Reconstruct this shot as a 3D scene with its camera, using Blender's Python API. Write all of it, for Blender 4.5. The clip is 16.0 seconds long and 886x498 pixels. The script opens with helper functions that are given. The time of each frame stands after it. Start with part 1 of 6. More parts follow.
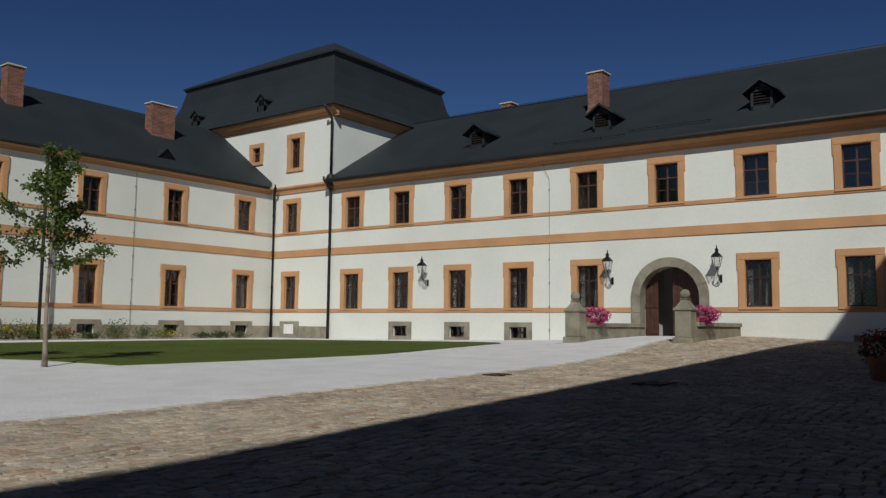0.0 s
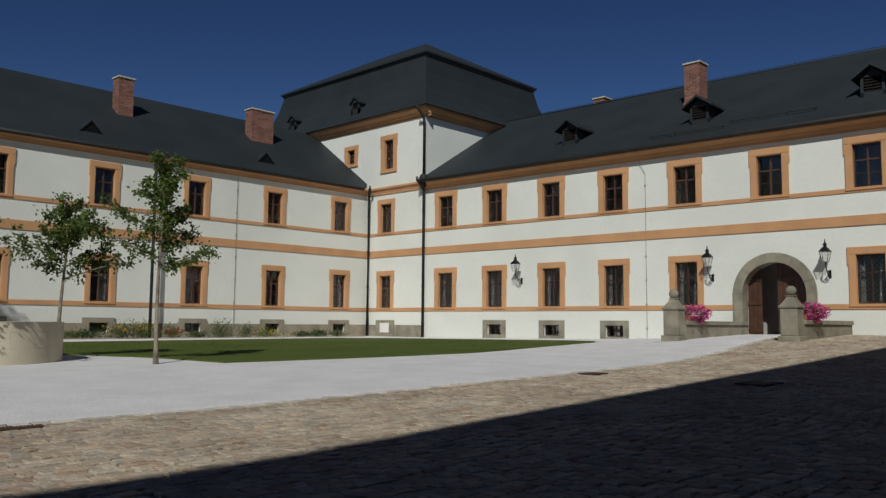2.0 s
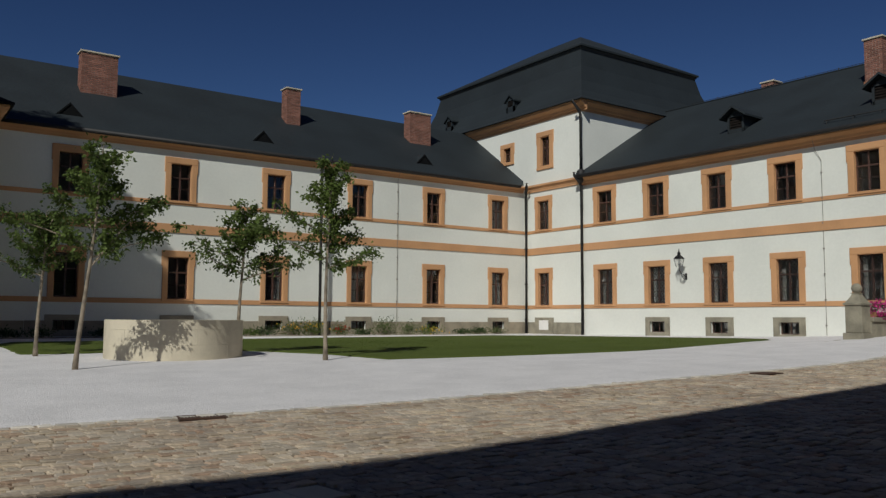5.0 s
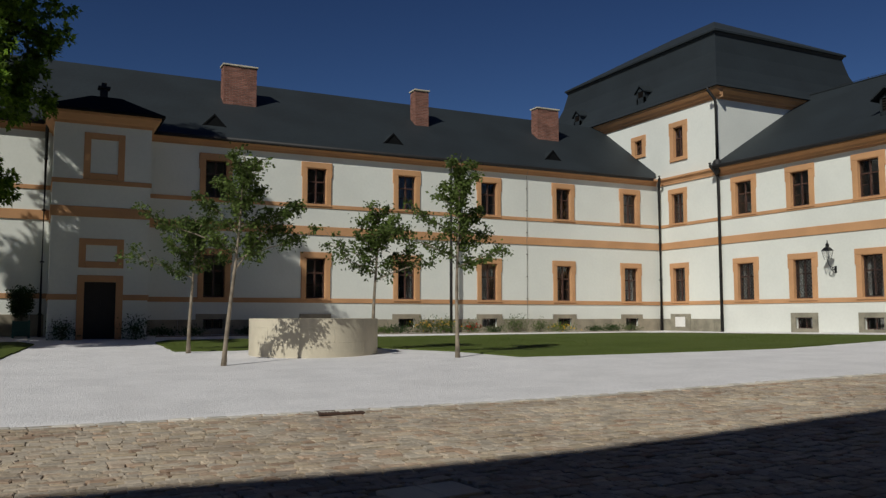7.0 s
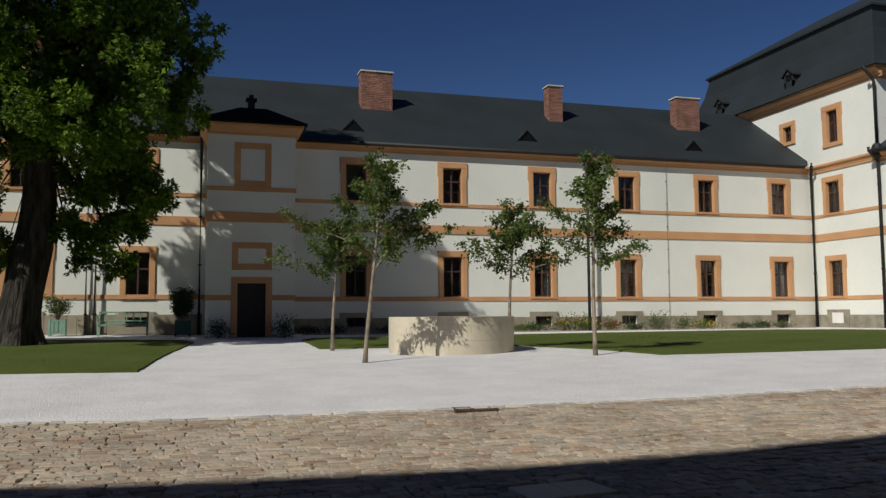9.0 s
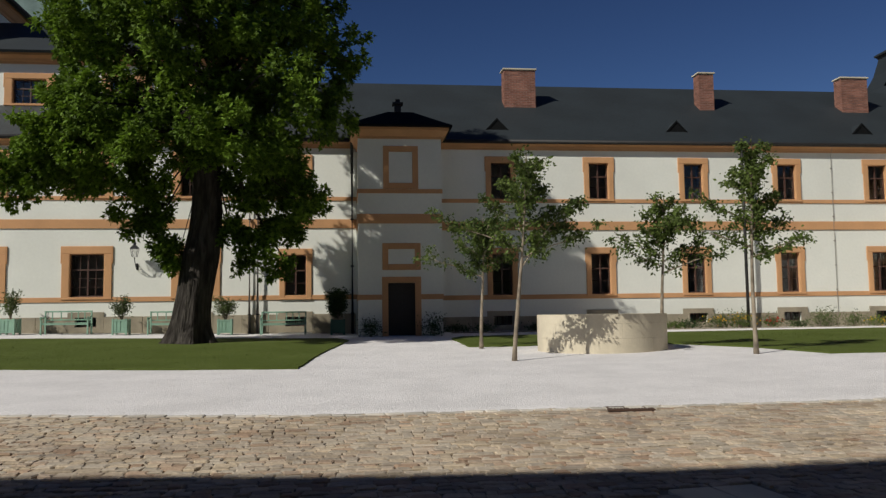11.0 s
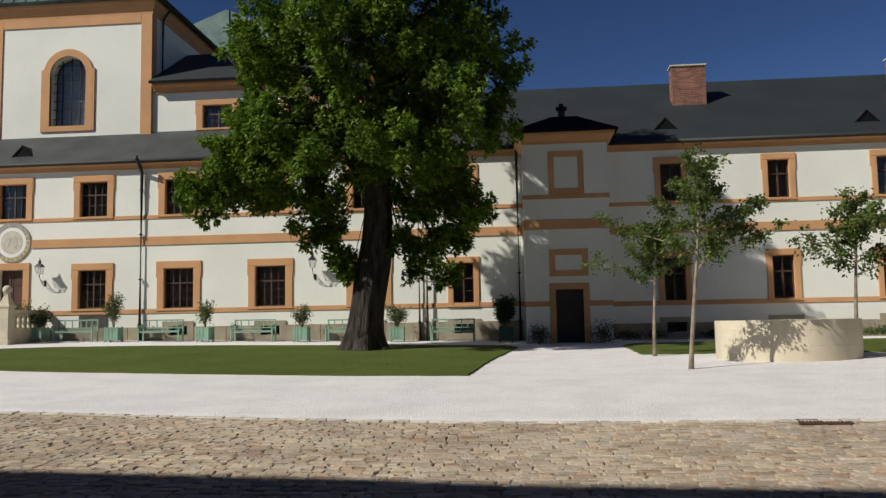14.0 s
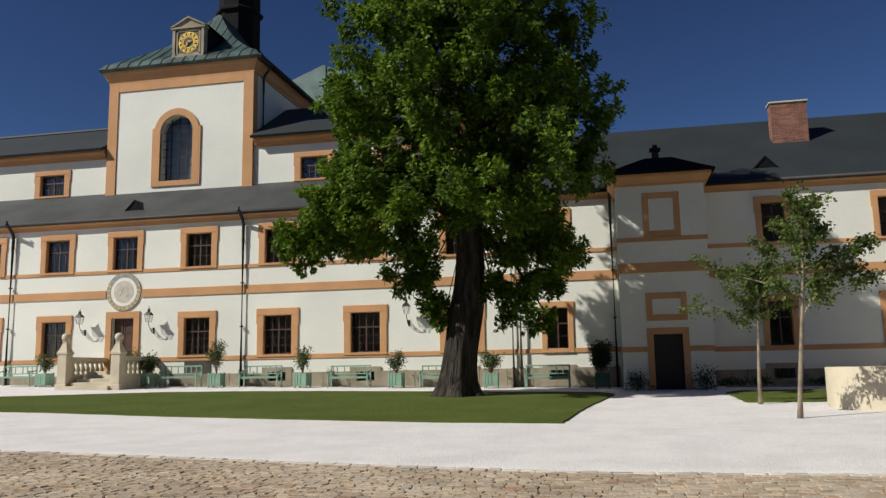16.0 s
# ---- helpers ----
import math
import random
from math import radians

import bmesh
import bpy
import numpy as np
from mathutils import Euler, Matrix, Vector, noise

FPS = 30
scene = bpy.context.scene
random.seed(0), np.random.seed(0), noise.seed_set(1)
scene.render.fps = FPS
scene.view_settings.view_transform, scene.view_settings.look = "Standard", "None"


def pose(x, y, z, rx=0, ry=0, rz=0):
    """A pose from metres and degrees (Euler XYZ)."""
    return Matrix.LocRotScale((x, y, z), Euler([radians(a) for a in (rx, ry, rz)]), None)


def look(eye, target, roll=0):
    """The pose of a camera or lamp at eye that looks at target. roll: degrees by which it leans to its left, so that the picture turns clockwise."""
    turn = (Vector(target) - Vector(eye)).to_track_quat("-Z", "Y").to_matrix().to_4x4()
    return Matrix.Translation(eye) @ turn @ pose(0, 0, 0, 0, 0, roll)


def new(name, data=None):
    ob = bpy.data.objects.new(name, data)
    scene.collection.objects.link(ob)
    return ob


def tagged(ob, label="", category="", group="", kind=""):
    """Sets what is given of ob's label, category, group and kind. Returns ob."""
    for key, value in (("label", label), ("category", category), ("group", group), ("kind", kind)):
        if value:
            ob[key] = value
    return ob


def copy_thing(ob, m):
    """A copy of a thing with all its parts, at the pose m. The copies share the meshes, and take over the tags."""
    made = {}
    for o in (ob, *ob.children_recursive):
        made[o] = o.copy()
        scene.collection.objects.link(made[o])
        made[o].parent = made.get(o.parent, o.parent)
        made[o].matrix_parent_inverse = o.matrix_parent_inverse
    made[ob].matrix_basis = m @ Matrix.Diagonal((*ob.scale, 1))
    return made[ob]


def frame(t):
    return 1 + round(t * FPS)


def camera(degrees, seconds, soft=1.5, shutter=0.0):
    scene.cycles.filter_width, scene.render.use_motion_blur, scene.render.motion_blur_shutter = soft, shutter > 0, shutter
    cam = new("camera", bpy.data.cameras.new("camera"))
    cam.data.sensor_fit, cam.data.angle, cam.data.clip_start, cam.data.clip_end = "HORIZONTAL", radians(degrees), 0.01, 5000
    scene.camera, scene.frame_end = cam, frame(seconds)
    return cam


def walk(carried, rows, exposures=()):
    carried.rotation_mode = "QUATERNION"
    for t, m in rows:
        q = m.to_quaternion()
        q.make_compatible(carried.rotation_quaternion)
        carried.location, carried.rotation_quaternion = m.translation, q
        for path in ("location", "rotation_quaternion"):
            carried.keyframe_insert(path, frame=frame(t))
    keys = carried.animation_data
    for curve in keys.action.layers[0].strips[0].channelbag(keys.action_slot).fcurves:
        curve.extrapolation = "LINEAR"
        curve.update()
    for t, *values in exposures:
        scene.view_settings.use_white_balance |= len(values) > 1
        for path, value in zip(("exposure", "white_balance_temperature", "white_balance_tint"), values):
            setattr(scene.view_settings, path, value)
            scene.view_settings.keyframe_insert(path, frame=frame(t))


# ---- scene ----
cam = camera(56.98, 16.0, soft=1.35)
# seconds, eye, target, roll
PATH = [
    (0.0, (0.030, -0.210, 0.741), (7.996, 5.763, 1.670), 0.58),
    (0.5, (0.030, -0.210, 0.741), (7.832, 5.976, 1.666), 0.61),
    (1.0, (0.030, -0.210, 0.741), (7.652, 6.198, 1.658), 0.58),
    (1.5, (0.030, -0.210, 0.741), (7.476, 6.404, 1.651), 0.52),
    (2.0, (0.030, -0.210, 0.741), (7.262, 6.636, 1.642), 0.47),
    (2.5, (0.030, -0.210, 0.741), (7.050, 6.856, 1.633), 0.48),
    (3.0, (0.030, -0.210, 0.741), (6.817, 7.080, 1.629), 0.45),
    (5.5, (0.030, -0.210, 0.741), (5.501, 8.117, 1.589), 0.22),
    (6.0, (0.030, -0.210, 0.741), (5.156, 8.335, 1.581), 0.10),
    (6.5, (0.030, -0.210, 0.741), (4.820, 8.529, 1.573), 0.04),
    (7.0, (0.030, -0.210, 0.741), (4.457, 8.719, 1.564), -0.02),
    (7.5, (0.080, -0.259, 0.741), (4.137, 8.845, 1.558), -0.04),
    (8.0, (0.088, -0.271, 0.741), (3.764, 8.994, 1.551), -0.10),
    (8.5, (0.091, -0.278, 0.741), (3.396, 9.126, 1.545), -0.22),
    (9.0, (0.089, -0.281, 0.741), (2.951, 9.267, 1.542), -0.38),
    (9.5, (0.083, -0.281, 0.741), (2.524, 9.384, 1.538), -0.51),
    (10.0, (0.075, -0.278, 0.741), (2.055, 9.492, 1.536), -0.63),
    (12.5, (0.023, -0.231, 0.741), (0.091, 9.737, 1.543), -0.87),
    (13.0, (0.017, -0.218, 0.741), (-0.230, 9.746, 1.549), -0.93),
    (13.5, (0.015, -0.205, 0.741), (-0.558, 9.744, 1.567), -1.02),
    (14.0, (0.017, -0.192, 0.741), (-0.873, 9.726, 1.652), -1.04),
    (14.5, (0.024, -0.180, 0.741), (-1.146, 9.696, 1.783), -1.02),
    (15.0, (0.038, -0.169, 0.741), (-1.422, 9.652, 1.933), -1.02),
    (15.5, (0.059, -0.160, 0.741), (-1.665, 9.601, 2.069), -1.06),
    (16.0, (0.088, -0.152, 0.741), (-1.924, 9.531, 2.224), -1.00),
]
EXPOSURES = [(0.0, -0.33, 6280, 4), (3.0, -0.33, 6280, 4), (5.5, -0.31, 6380, 4), (9.0, -0.02, 6540, 5), (12.5, 0.22, 6750, 6), (16.0, 0.42, 6750, 6)]
walk(cam, [(t, look(eye, target, roll)) for t, eye, target, roll in PATH], EXPOSURES)

# ---- light ----
SKY_TINT = (0.318, 1.09, 3.85, 1.0)
SKY_MEAN = (0.58, 1.48, 3.40)
SUN_WAY = Vector((1.3, 0.88, -1.33)).normalized()
world = bpy.data.worlds.new("world")
scene.world = world
world.use_nodes = True
wn = world.node_tree.nodes
sky = wn.new("ShaderNodeTexSky")
sky.sky_type = "NISHITA"
sky.sun_disc = False
sky.sun_elevation = math.asin(-SUN_WAY.z)
sky.sun_rotation = math.atan2(-SUN_WAY.x, -SUN_WAY.y)
sky.altitude = 300
sky.air_density = 1.0
sky.dust_density = 0.0
sky.ozone_density = 6.0
wn["Background"].inputs["Strength"].default_value = 0.0262
even = wn.new("ShaderNodeMix")
even.data_type, even.blend_type = "RGBA", "MULTIPLY"
even.inputs[0].default_value = 1.0
even.inputs[7].default_value = (*(1 / c for c in SKY_MEAN), 1.0)
clear = wn.new("ShaderNodeGamma")
clear.inputs["Gamma"].default_value = 1.55
deep = wn.new("ShaderNodeMix")
deep.data_type, deep.blend_type = "RGBA", "MULTIPLY"
deep.inputs[0].default_value = 1.0
deep.inputs[7].default_value = SKY_TINT
world.node_tree.links.new(sky.outputs[0], even.inputs[6])
world.node_tree.links.new(even.outputs[2], clear.inputs["Color"])
world.node_tree.links.new(clear.outputs["Color"], deep.inputs[6])
world.node_tree.links.new(deep.outputs[2], wn["Background"].inputs["Color"])
sun_data = bpy.data.lights.new("sun", "SUN")
sun_data.energy = 3.65
sun_data.angle = radians(0.53)
sun_data.color = (1.0, 0.965, 0.92)
sun = new("sun", sun_data)
sun.matrix_world = look((0, 0, 60), Vector((0, 0, 60)) + SUN_WAY)


# ---- materials ----
def mat(name, base, rough=0.7, metal=0.0, var=0.12, scale=2.0, fine=40.0, bump=0.15, depth=0.01,
        second=None, stain=0.25, rand=0.0, island=False, spec=0.5, hues=False, stretch=1.0):
    """A surface with broad stains, fine grain and relief, at object scale in metres."""
    m = bpy.data.materials.new(name)
    m.use_nodes = True
    n, l = m.node_tree.nodes, m.node_tree.links
    b = n["Principled BSDF"]
    geo = n.new("ShaderNodeNewGeometry")
    broad = n.new("ShaderNodeTexNoise")
    broad.inputs["Scale"].default_value = scale
    broad.inputs["Detail"].default_value = 5
    grain = n.new("ShaderNodeTexNoise")
    grain.inputs["Scale"].default_value = fine
    grain.inputs["Detail"].default_value = 3
    where = geo.outputs["Position"]
    if stretch != 1.0:
        scaled = n.new("ShaderNodeVectorMath")
        scaled.operation = "MULTIPLY"
        scaled.inputs[1].default_value = (1, 1, 1 / stretch)
        l.new(where, scaled.inputs[0])
        where = scaled.outputs["Vector"]
    for tex in (broad, grain):
        l.new(where, tex.inputs["Vector"])
    ramp = n.new("ShaderNodeValToRGB")
    other = second or tuple(c * (1 - stain) for c in base)
    ramp.color_ramp.elements[0].position, ramp.color_ramp.elements[1].position = 0.35, 0.62
    ramp.color_ramp.elements[0].color = (*other, 1)
    ramp.color_ramp.elements[1].color = (*base, 1)
    l.new(broad.outputs["Fac"], ramp.inputs["Fac"])
    hsv = n.new("ShaderNodeHueSaturation")
    l.new(ramp.outputs["Color"], hsv.inputs["Color"])
    value = n.new("ShaderNodeMapRange")
    value.inputs["To Min"].default_value, value.inputs["To Max"].default_value = 1 - var, 1 + var
    l.new(grain.outputs["Fac"], value.inputs["Value"])
    last = value.outputs["Result"]
    if rand:
        if island:
            source = geo.outputs["Random Per Island"]
        else:
            source = n.new("ShaderNodeObjectInfo").outputs["Random"]
        spread = n.new("ShaderNodeMapRange")
        spread.inputs["To Min"].default_value, spread.inputs["To Max"].default_value = 1 - rand, 1 + rand
        l.new(source, spread.inputs["Value"])
        times = n.new("ShaderNodeMath")
        times.operation = "MULTIPLY"
        l.new(last, times.inputs[0])
        l.new(spread.outputs["Result"], times.inputs[1])
        last = times.outputs["Value"]
        if hues:
            spin = n.new("ShaderNodeMath")
            spin.operation = "MULTIPLY"
            spin.inputs[1].default_value = 17.3
            l.new(source, spin.inputs[0])
            part_of = n.new("ShaderNodeMath")
            part_of.operation = "FRACT"
            l.new(spin.outputs["Value"], part_of.inputs[0])
            tones = n.new("ShaderNodeValToRGB")
            e = tones.color_ramp.elements
            e[0].color, e[1].color = (0.80, 0.67, 0.60, 1), (1.12, 1.09, 1.04, 1)
            e.new(0.07).color = (0.98, 0.86, 0.79, 1)
            for at, c in ((0.25, (1.0, 1.0, 1.0, 1)), (0.55, (0.93, 0.95, 0.97, 1)), (0.8, (1.0, 0.96, 0.88, 1))):
                e.new(at).color = c
            l.new(part_of.outputs["Value"], tones.inputs["Fac"])
            tint = n.new("ShaderNodeMix")
            tint.data_type, tint.blend_type = "RGBA", "MULTIPLY"
            tint.inputs[0].default_value = 1.0
            l.new(ramp.outputs["Color"], tint.inputs[6])
            l.new(tones.outputs["Color"], tint.inputs[7])
            l.new(tint.outputs[2], hsv.inputs["Color"])
    l.new(last, hsv.inputs["Value"])
    l.new(hsv.outputs["Color"], b.inputs["Base Color"])
    b.inputs["Roughness"].default_value = rough
    b.inputs["Metallic"].default_value = metal
    b.inputs["Specular IOR Level"].default_value = spec
    if bump:
        bm_node = n.new("ShaderNodeBump")
        bm_node.inputs["Strength"].default_value = bump
        bm_node.inputs["Distance"].default_value = depth
        l.new(grain.outputs["Fac"], bm_node.inputs["Height"])
        l.new(bm_node.outputs["Normal"], b.inputs["Normal"])
    return m


WHITE = mat("lime_plaster", (0.765, 0.764, 0.695), 0.9, scale=0.35, fine=9, var=0.05, stain=0.08, bump=0.25, depth=0.02)
ORANGE = mat("ochre_plaster", (0.57, 0.305, 0.145), 0.9, scale=0.9, fine=14, var=0.07, stain=0.13, bump=0.2, depth=0.015)
SLATE = mat("slate", (0.0155, 0.0215, 0.025), 0.7, scale=0.5, fine=7, var=0.25, stain=0.25, bump=0.5, depth=0.02)
SLATE_BLACK = mat("black_slate", (0.006, 0.0065, 0.007), 0.85, spec=0.15, scale=0.6, fine=8, var=0.25, bump=0.5, depth=0.02)
SLATE_PALE = mat("weathered_slate", (0.045, 0.050, 0.051), 0.6, scale=0.8, fine=6, var=0.25, stain=0.4, bump=0.5, depth=0.02)
STONE = mat("sandstone", (0.34, 0.29, 0.21), 0.9, scale=1.6, fine=22, var=0.14, stain=0.3, bump=0.4, depth=0.015)
GREYSTONE = mat("grey_stone", (0.30, 0.27, 0.20), 0.9, scale=2.2, fine=24, var=0.15, stain=0.35, bump=0.4, depth=0.015)
PALESTONE = mat("pale_limestone", (0.60, 0.53, 0.40), 0.85, scale=1.3, fine=20, var=0.08, stain=0.2, bump=0.3, depth=0.01)
BRICK = mat("brick", (0.29, 0.135, 0.095), 0.9, scale=3, fine=30, var=0.15, stain=0.25, rand=0.25, island=True)
MORTAR = mat("mortar", (0.44, 0.37, 0.32), 0.95, scale=3, fine=40)
COPPER = mat("copper_patina", (0.06, 0.105, 0.095), 0.5, scale=1.1, fine=9, var=0.25, second=(0.014, 0.028, 0.026), bump=0.2, stretch=3.0)
COPPER_PALE = mat("pale_copper_patina", (0.16, 0.24, 0.22), 0.6, scale=0.9, fine=9, var=0.2, second=(0.09, 0.15, 0.135), bump=0.2)
IRON = mat("dark_iron", (0.022, 0.022, 0.024), 0.5, metal=0.6, scale=4, fine=60, var=0.15)
PIPE = mat("weathered_zinc", (0.035, 0.033, 0.032), 0.65, metal=0.3, scale=2, fine=30, var=0.15)
PIPE_PALE = mat("grey_painted_pipe", (0.24, 0.215, 0.19), 0.6, scale=2, fine=30, var=0.1)
WOOD = mat("brown_window_wood", (0.078, 0.036, 0.025), 0.55, scale=5, fine=50, var=0.15)
OAK = mat("oak_door", (0.085, 0.036, 0.020), 0.5, scale=4, fine=45, var=0.25, stain=0.4)
DARKWOOD = mat("dark_door_wood", (0.020, 0.014, 0.011), 0.6, scale=4, fine=45, var=0.2)
INSIDE = mat("room_plaster", (0.42, 0.39, 0.36), 0.95, scale=0.5, fine=5)
CURTAIN = mat("curtain", (0.16, 0.15, 0.135), 0.9, scale=3, fine=25)
GRAVEL = mat("white_gravel", (0.725, 0.695, 0.69), 0.95, scale=1.1, fine=46, var=0.5, stain=0.10, bump=1.0, depth=0.018, spec=0.15)
SOIL = mat("joint_sand", (0.30, 0.255, 0.195), 0.95, scale=1.5, fine=40, var=0.25, spec=0.1)
COBBLE = mat("cobble_stone", (0.447, 0.376, 0.295), 0.85, scale=1.1, fine=22, var=0.30, second=(0.345, 0.282, 0.222), rand=0.17, island=True, bump=0.8, depth=0.02, hues=True, spec=0.12)
COBBLE_PALE = mat("pale_edge_stone", (0.58, 0.53, 0.46), 0.85, scale=1.4, fine=45, var=0.14, rand=0.2, island=True, bump=0.4)
COBBLE_ONE = mat("cobble_stone_single", (0.447, 0.376, 0.295), 0.85, scale=1.1, fine=22, var=0.30, second=(0.345, 0.282, 0.222), rand=0.17, bump=0.8, depth=0.02, hues=True, spec=0.12)
GRASS = mat("mown_grass", (0.086, 0.110, 0.026), 0.95, scale=0.45, fine=30, var=0.16, second=(0.070, 0.092, 0.019), bump=0.6, depth=0.02, spec=0.1)
BLADE = mat("grass_blade", (0.092, 0.120, 0.026), 0.9, scale=0.45, fine=10, var=0.15, second=(0.076, 0.10, 0.02), rand=0.15, island=True, bump=0, spec=0.1)
BARK = mat("dark_bark", (0.062, 0.054, 0.046), 0.95, scale=6.0, fine=15, var=0.6, second=(0.022, 0.018, 0.015), bump=1.0, depth=0.10, stretch=5.0, spec=0.2)
PALEBARK = mat("young_bark", (0.30, 0.245, 0.18), 0.9, scale=5, fine=35, var=0.25, stain=0.5)
GREENPAINT = mat("pale_green_paint", (0.235, 0.385, 0.285), 0.55, scale=3, fine=30, var=0.06, stain=0.15)
GREENDARK = mat("dark_green_paint", (0.035, 0.105, 0.075), 0.5, scale=3, fine=30, var=0.06, stain=0.15)
GOLD = mat("gilding", (0.88, 0.58, 0.10), 0.35, metal=0.25, scale=6, fine=40, var=0.05)
RUST = mat("rusty_iron", (0.10, 0.055, 0.038), 0.7, metal=0.2, scale=8, fine=60, var=0.2)
DIALPAINT = mat("sundial_fresco", (0.58, 0.53, 0.45), 0.9, scale=5, fine=30, var=0.08, stain=0.18)
DIALGREY = mat("sundial_grey", (0.36, 0.34, 0.31), 0.9, scale=5, fine=30, var=0.08, stain=0.25)
# black of the clock dial, also put in for shade behind slats and bars
BLACKPAINT_SHADE = mat("black_paint_and_shade", (0.012, 0.012, 0.013), 0.5, scale=6, fine=30)
TERRACOTTA = mat("terracotta", (0.30, 0.13, 0.07), 0.85, scale=5, fine=30)
WHITESIGN = mat("white_board", (0.78, 0.76, 0.72), 0.7, scale=3, fine=30, var=0.04, stain=0.06)


def leaf_mat(name, base, other, rand=0.3):
    m = mat(name, base, 0.6, scale=0.7, fine=5, var=0.15, second=other, rand=rand, island=True, bump=0, spec=0.2)
    n, l = m.node_tree.nodes, m.node_tree.links
    thin = n.new("ShaderNodeBsdfTranslucent")
    mix = n.new("ShaderNodeMixShader")
    mix.inputs["Fac"].default_value = 0.32
    b = n["Principled BSDF"]
    l.new(b.inputs["Base Color"].links[0].from_socket, thin.inputs["Color"])
    l.new(b.outputs["BSDF"], mix.inputs[1])
    l.new(thin.outputs["BSDF"], mix.inputs[2])
    l.new(mix.outputs["Shader"], n["Material Output"].inputs["Surface"])
    return m


LEAF = leaf_mat("tree_leaf", (0.14, 0.225, 0.021), (0.07, 0.12, 0.013), 0.5)
LEAF_YOUNG = leaf_mat("young_leaf", (0.112, 0.155, 0.036), (0.062, 0.092, 0.022), 0.45)
LEAF_DARK = leaf_mat("shrub_leaf", (0.05, 0.085, 0.022), (0.03, 0.055, 0.016), 0.4)
LEAF_OLEANDER = leaf_mat("potted_leaf", (0.11, 0.14, 0.05), (0.06, 0.08, 0.03), 0.4)
PETAL_PINK = leaf_mat("pink_petal", (0.62, 0.06, 0.28), (0.50, 0.03, 0.20), 0.3)
PETAL_RED = leaf_mat("red_petal", (0.55, 0.03, 0.02), (0.4, 0.02, 0.02), 0.3)
PETAL_YELLOW = leaf_mat("yellow_petal", (0.75, 0.48, 0.04), (0.65, 0.36, 0.03), 0.3)

GLASS = bpy.data.materials.new("window_glass")
GLASS.use_nodes = True
_b = GLASS.node_tree.nodes["Principled BSDF"]
_b.inputs["Base Color"].default_value = (0.84, 0.88, 0.90, 1)
_b.inputs["Transmission Weight"].default_value = 1.0
_b.inputs["Roughness"].default_value = 0.03
_b.inputs["IOR"].default_value = 1.45
LANTERN_GLASS = mat("clear_lantern_glass", (0.62, 0.62, 0.58), 0.15, scale=4, fine=30, var=0.05, bump=0)
_n, _l = LANTERN_GLASS.node_tree.nodes, LANTERN_GLASS.node_tree.links
_clear, _mix = _n.new("ShaderNodeBsdfTransparent"), _n.new("ShaderNodeMixShader")
_mix.inputs["Fac"].default_value = 0.22
_l.new(_clear.outputs["BSDF"], _mix.inputs[1])
_l.new(_n["Principled BSDF"].outputs["BSDF"], _mix.inputs[2])
_l.new(_mix.outputs["Shader"], _n["Material Output"].inputs["Surface"])


# ---- builders ----
def box(bm, x0, x1, y0, y1, z0, z1):
    v = [bm.verts.new(p) for p in ((x0, y0, z0), (x1, y0, z0), (x1, y1, z0), (x0, y1, z0),
                                   (x0, y0, z1), (x1, y0, z1), (x1, y1, z1), (x0, y1, z1))]
    for f in ((3, 2, 1, 0), (4, 5, 6, 7), (0, 1, 5, 4), (1, 2, 6, 5), (2, 3, 7, 6), (3, 0, 4, 7)):
        bm.faces.new([v[i] for i in f])


def prism(bm, outline, y0, y1):
    """A solid from an outline in x and z, from depth y0 to y1."""
    a = [bm.verts.new((x, y0, z)) for x, z in outline]
    b = [bm.verts.new((x, y1, z)) for x, z in outline]
    bm.faces.new(a)
    bm.faces.new(b[::-1])
    n = len(a)
    for i in range(n):
        bm.faces.new((a[i], b[i], b[(i + 1) % n], a[(i + 1) % n]))


def tube(bm, points, radii, seg=8, caps=True):
    rings = []
    for i, p in enumerate(points):
        p = Vector(p)
        way = Vector(points[min(i + 1, len(points) - 1)]) - Vector(points[max(i - 1, 0)])
        q = way.to_track_quat("Z", "Y")
        r = radii[i] if isinstance(radii, (list, tuple)) else radii
        rings.append([bm.verts.new(p + q @ Vector((r * math.cos(a), r * math.sin(a), 0)))
                      for a in (2 * math.pi * k / seg for k in range(seg))])
    for a, b in zip(rings, rings[1:]):
        for k in range(seg):
            bm.faces.new((a[k], a[(k + 1) % seg], b[(k + 1) % seg], b[k]))
    if caps:
        bm.faces.new(rings[0][::-1])
        bm.faces.new(rings[-1])


def lathe(bm, profile, seg=16, at=(0, 0, 0)):
    """Turned solid from (radius, height) pairs."""
    rings = [[bm.verts.new((at[0] + r * math.cos(2 * math.pi * k / seg), at[1] + r * math.sin(2 * math.pi * k / seg), at[2] + z))
              for k in range(seg)] for r, z in profile]
    for a, b in zip(rings, rings[1:]):
        for k in range(seg):
            bm.faces.new((a[k], a[(k + 1) % seg], b[(k + 1) % seg], b[k]))
    bm.faces.new(rings[0][::-1])
    bm.faces.new(rings[-1])


def quad(bm, *pts):
    bm.faces.new([bm.verts.new(p) for p in pts])


def mesh_of(name, bm, material, bevel=0.0, smooth=False):
    if bevel:
        bmesh.ops.bevel(bm, geom=bm.edges[:], offset=bevel, segments=1, affect="EDGES", clamp_overlap=True)
    bmesh.ops.recalc_face_normals(bm, faces=bm.faces[:])
    me = bpy.data.meshes.new(name)
    bm.to_mesh(me)
    bm.free()
    me.materials.append(material)
    if smooth:
        me.polygons.foreach_set("use_smooth", [True] * len(me.polygons))
    return me


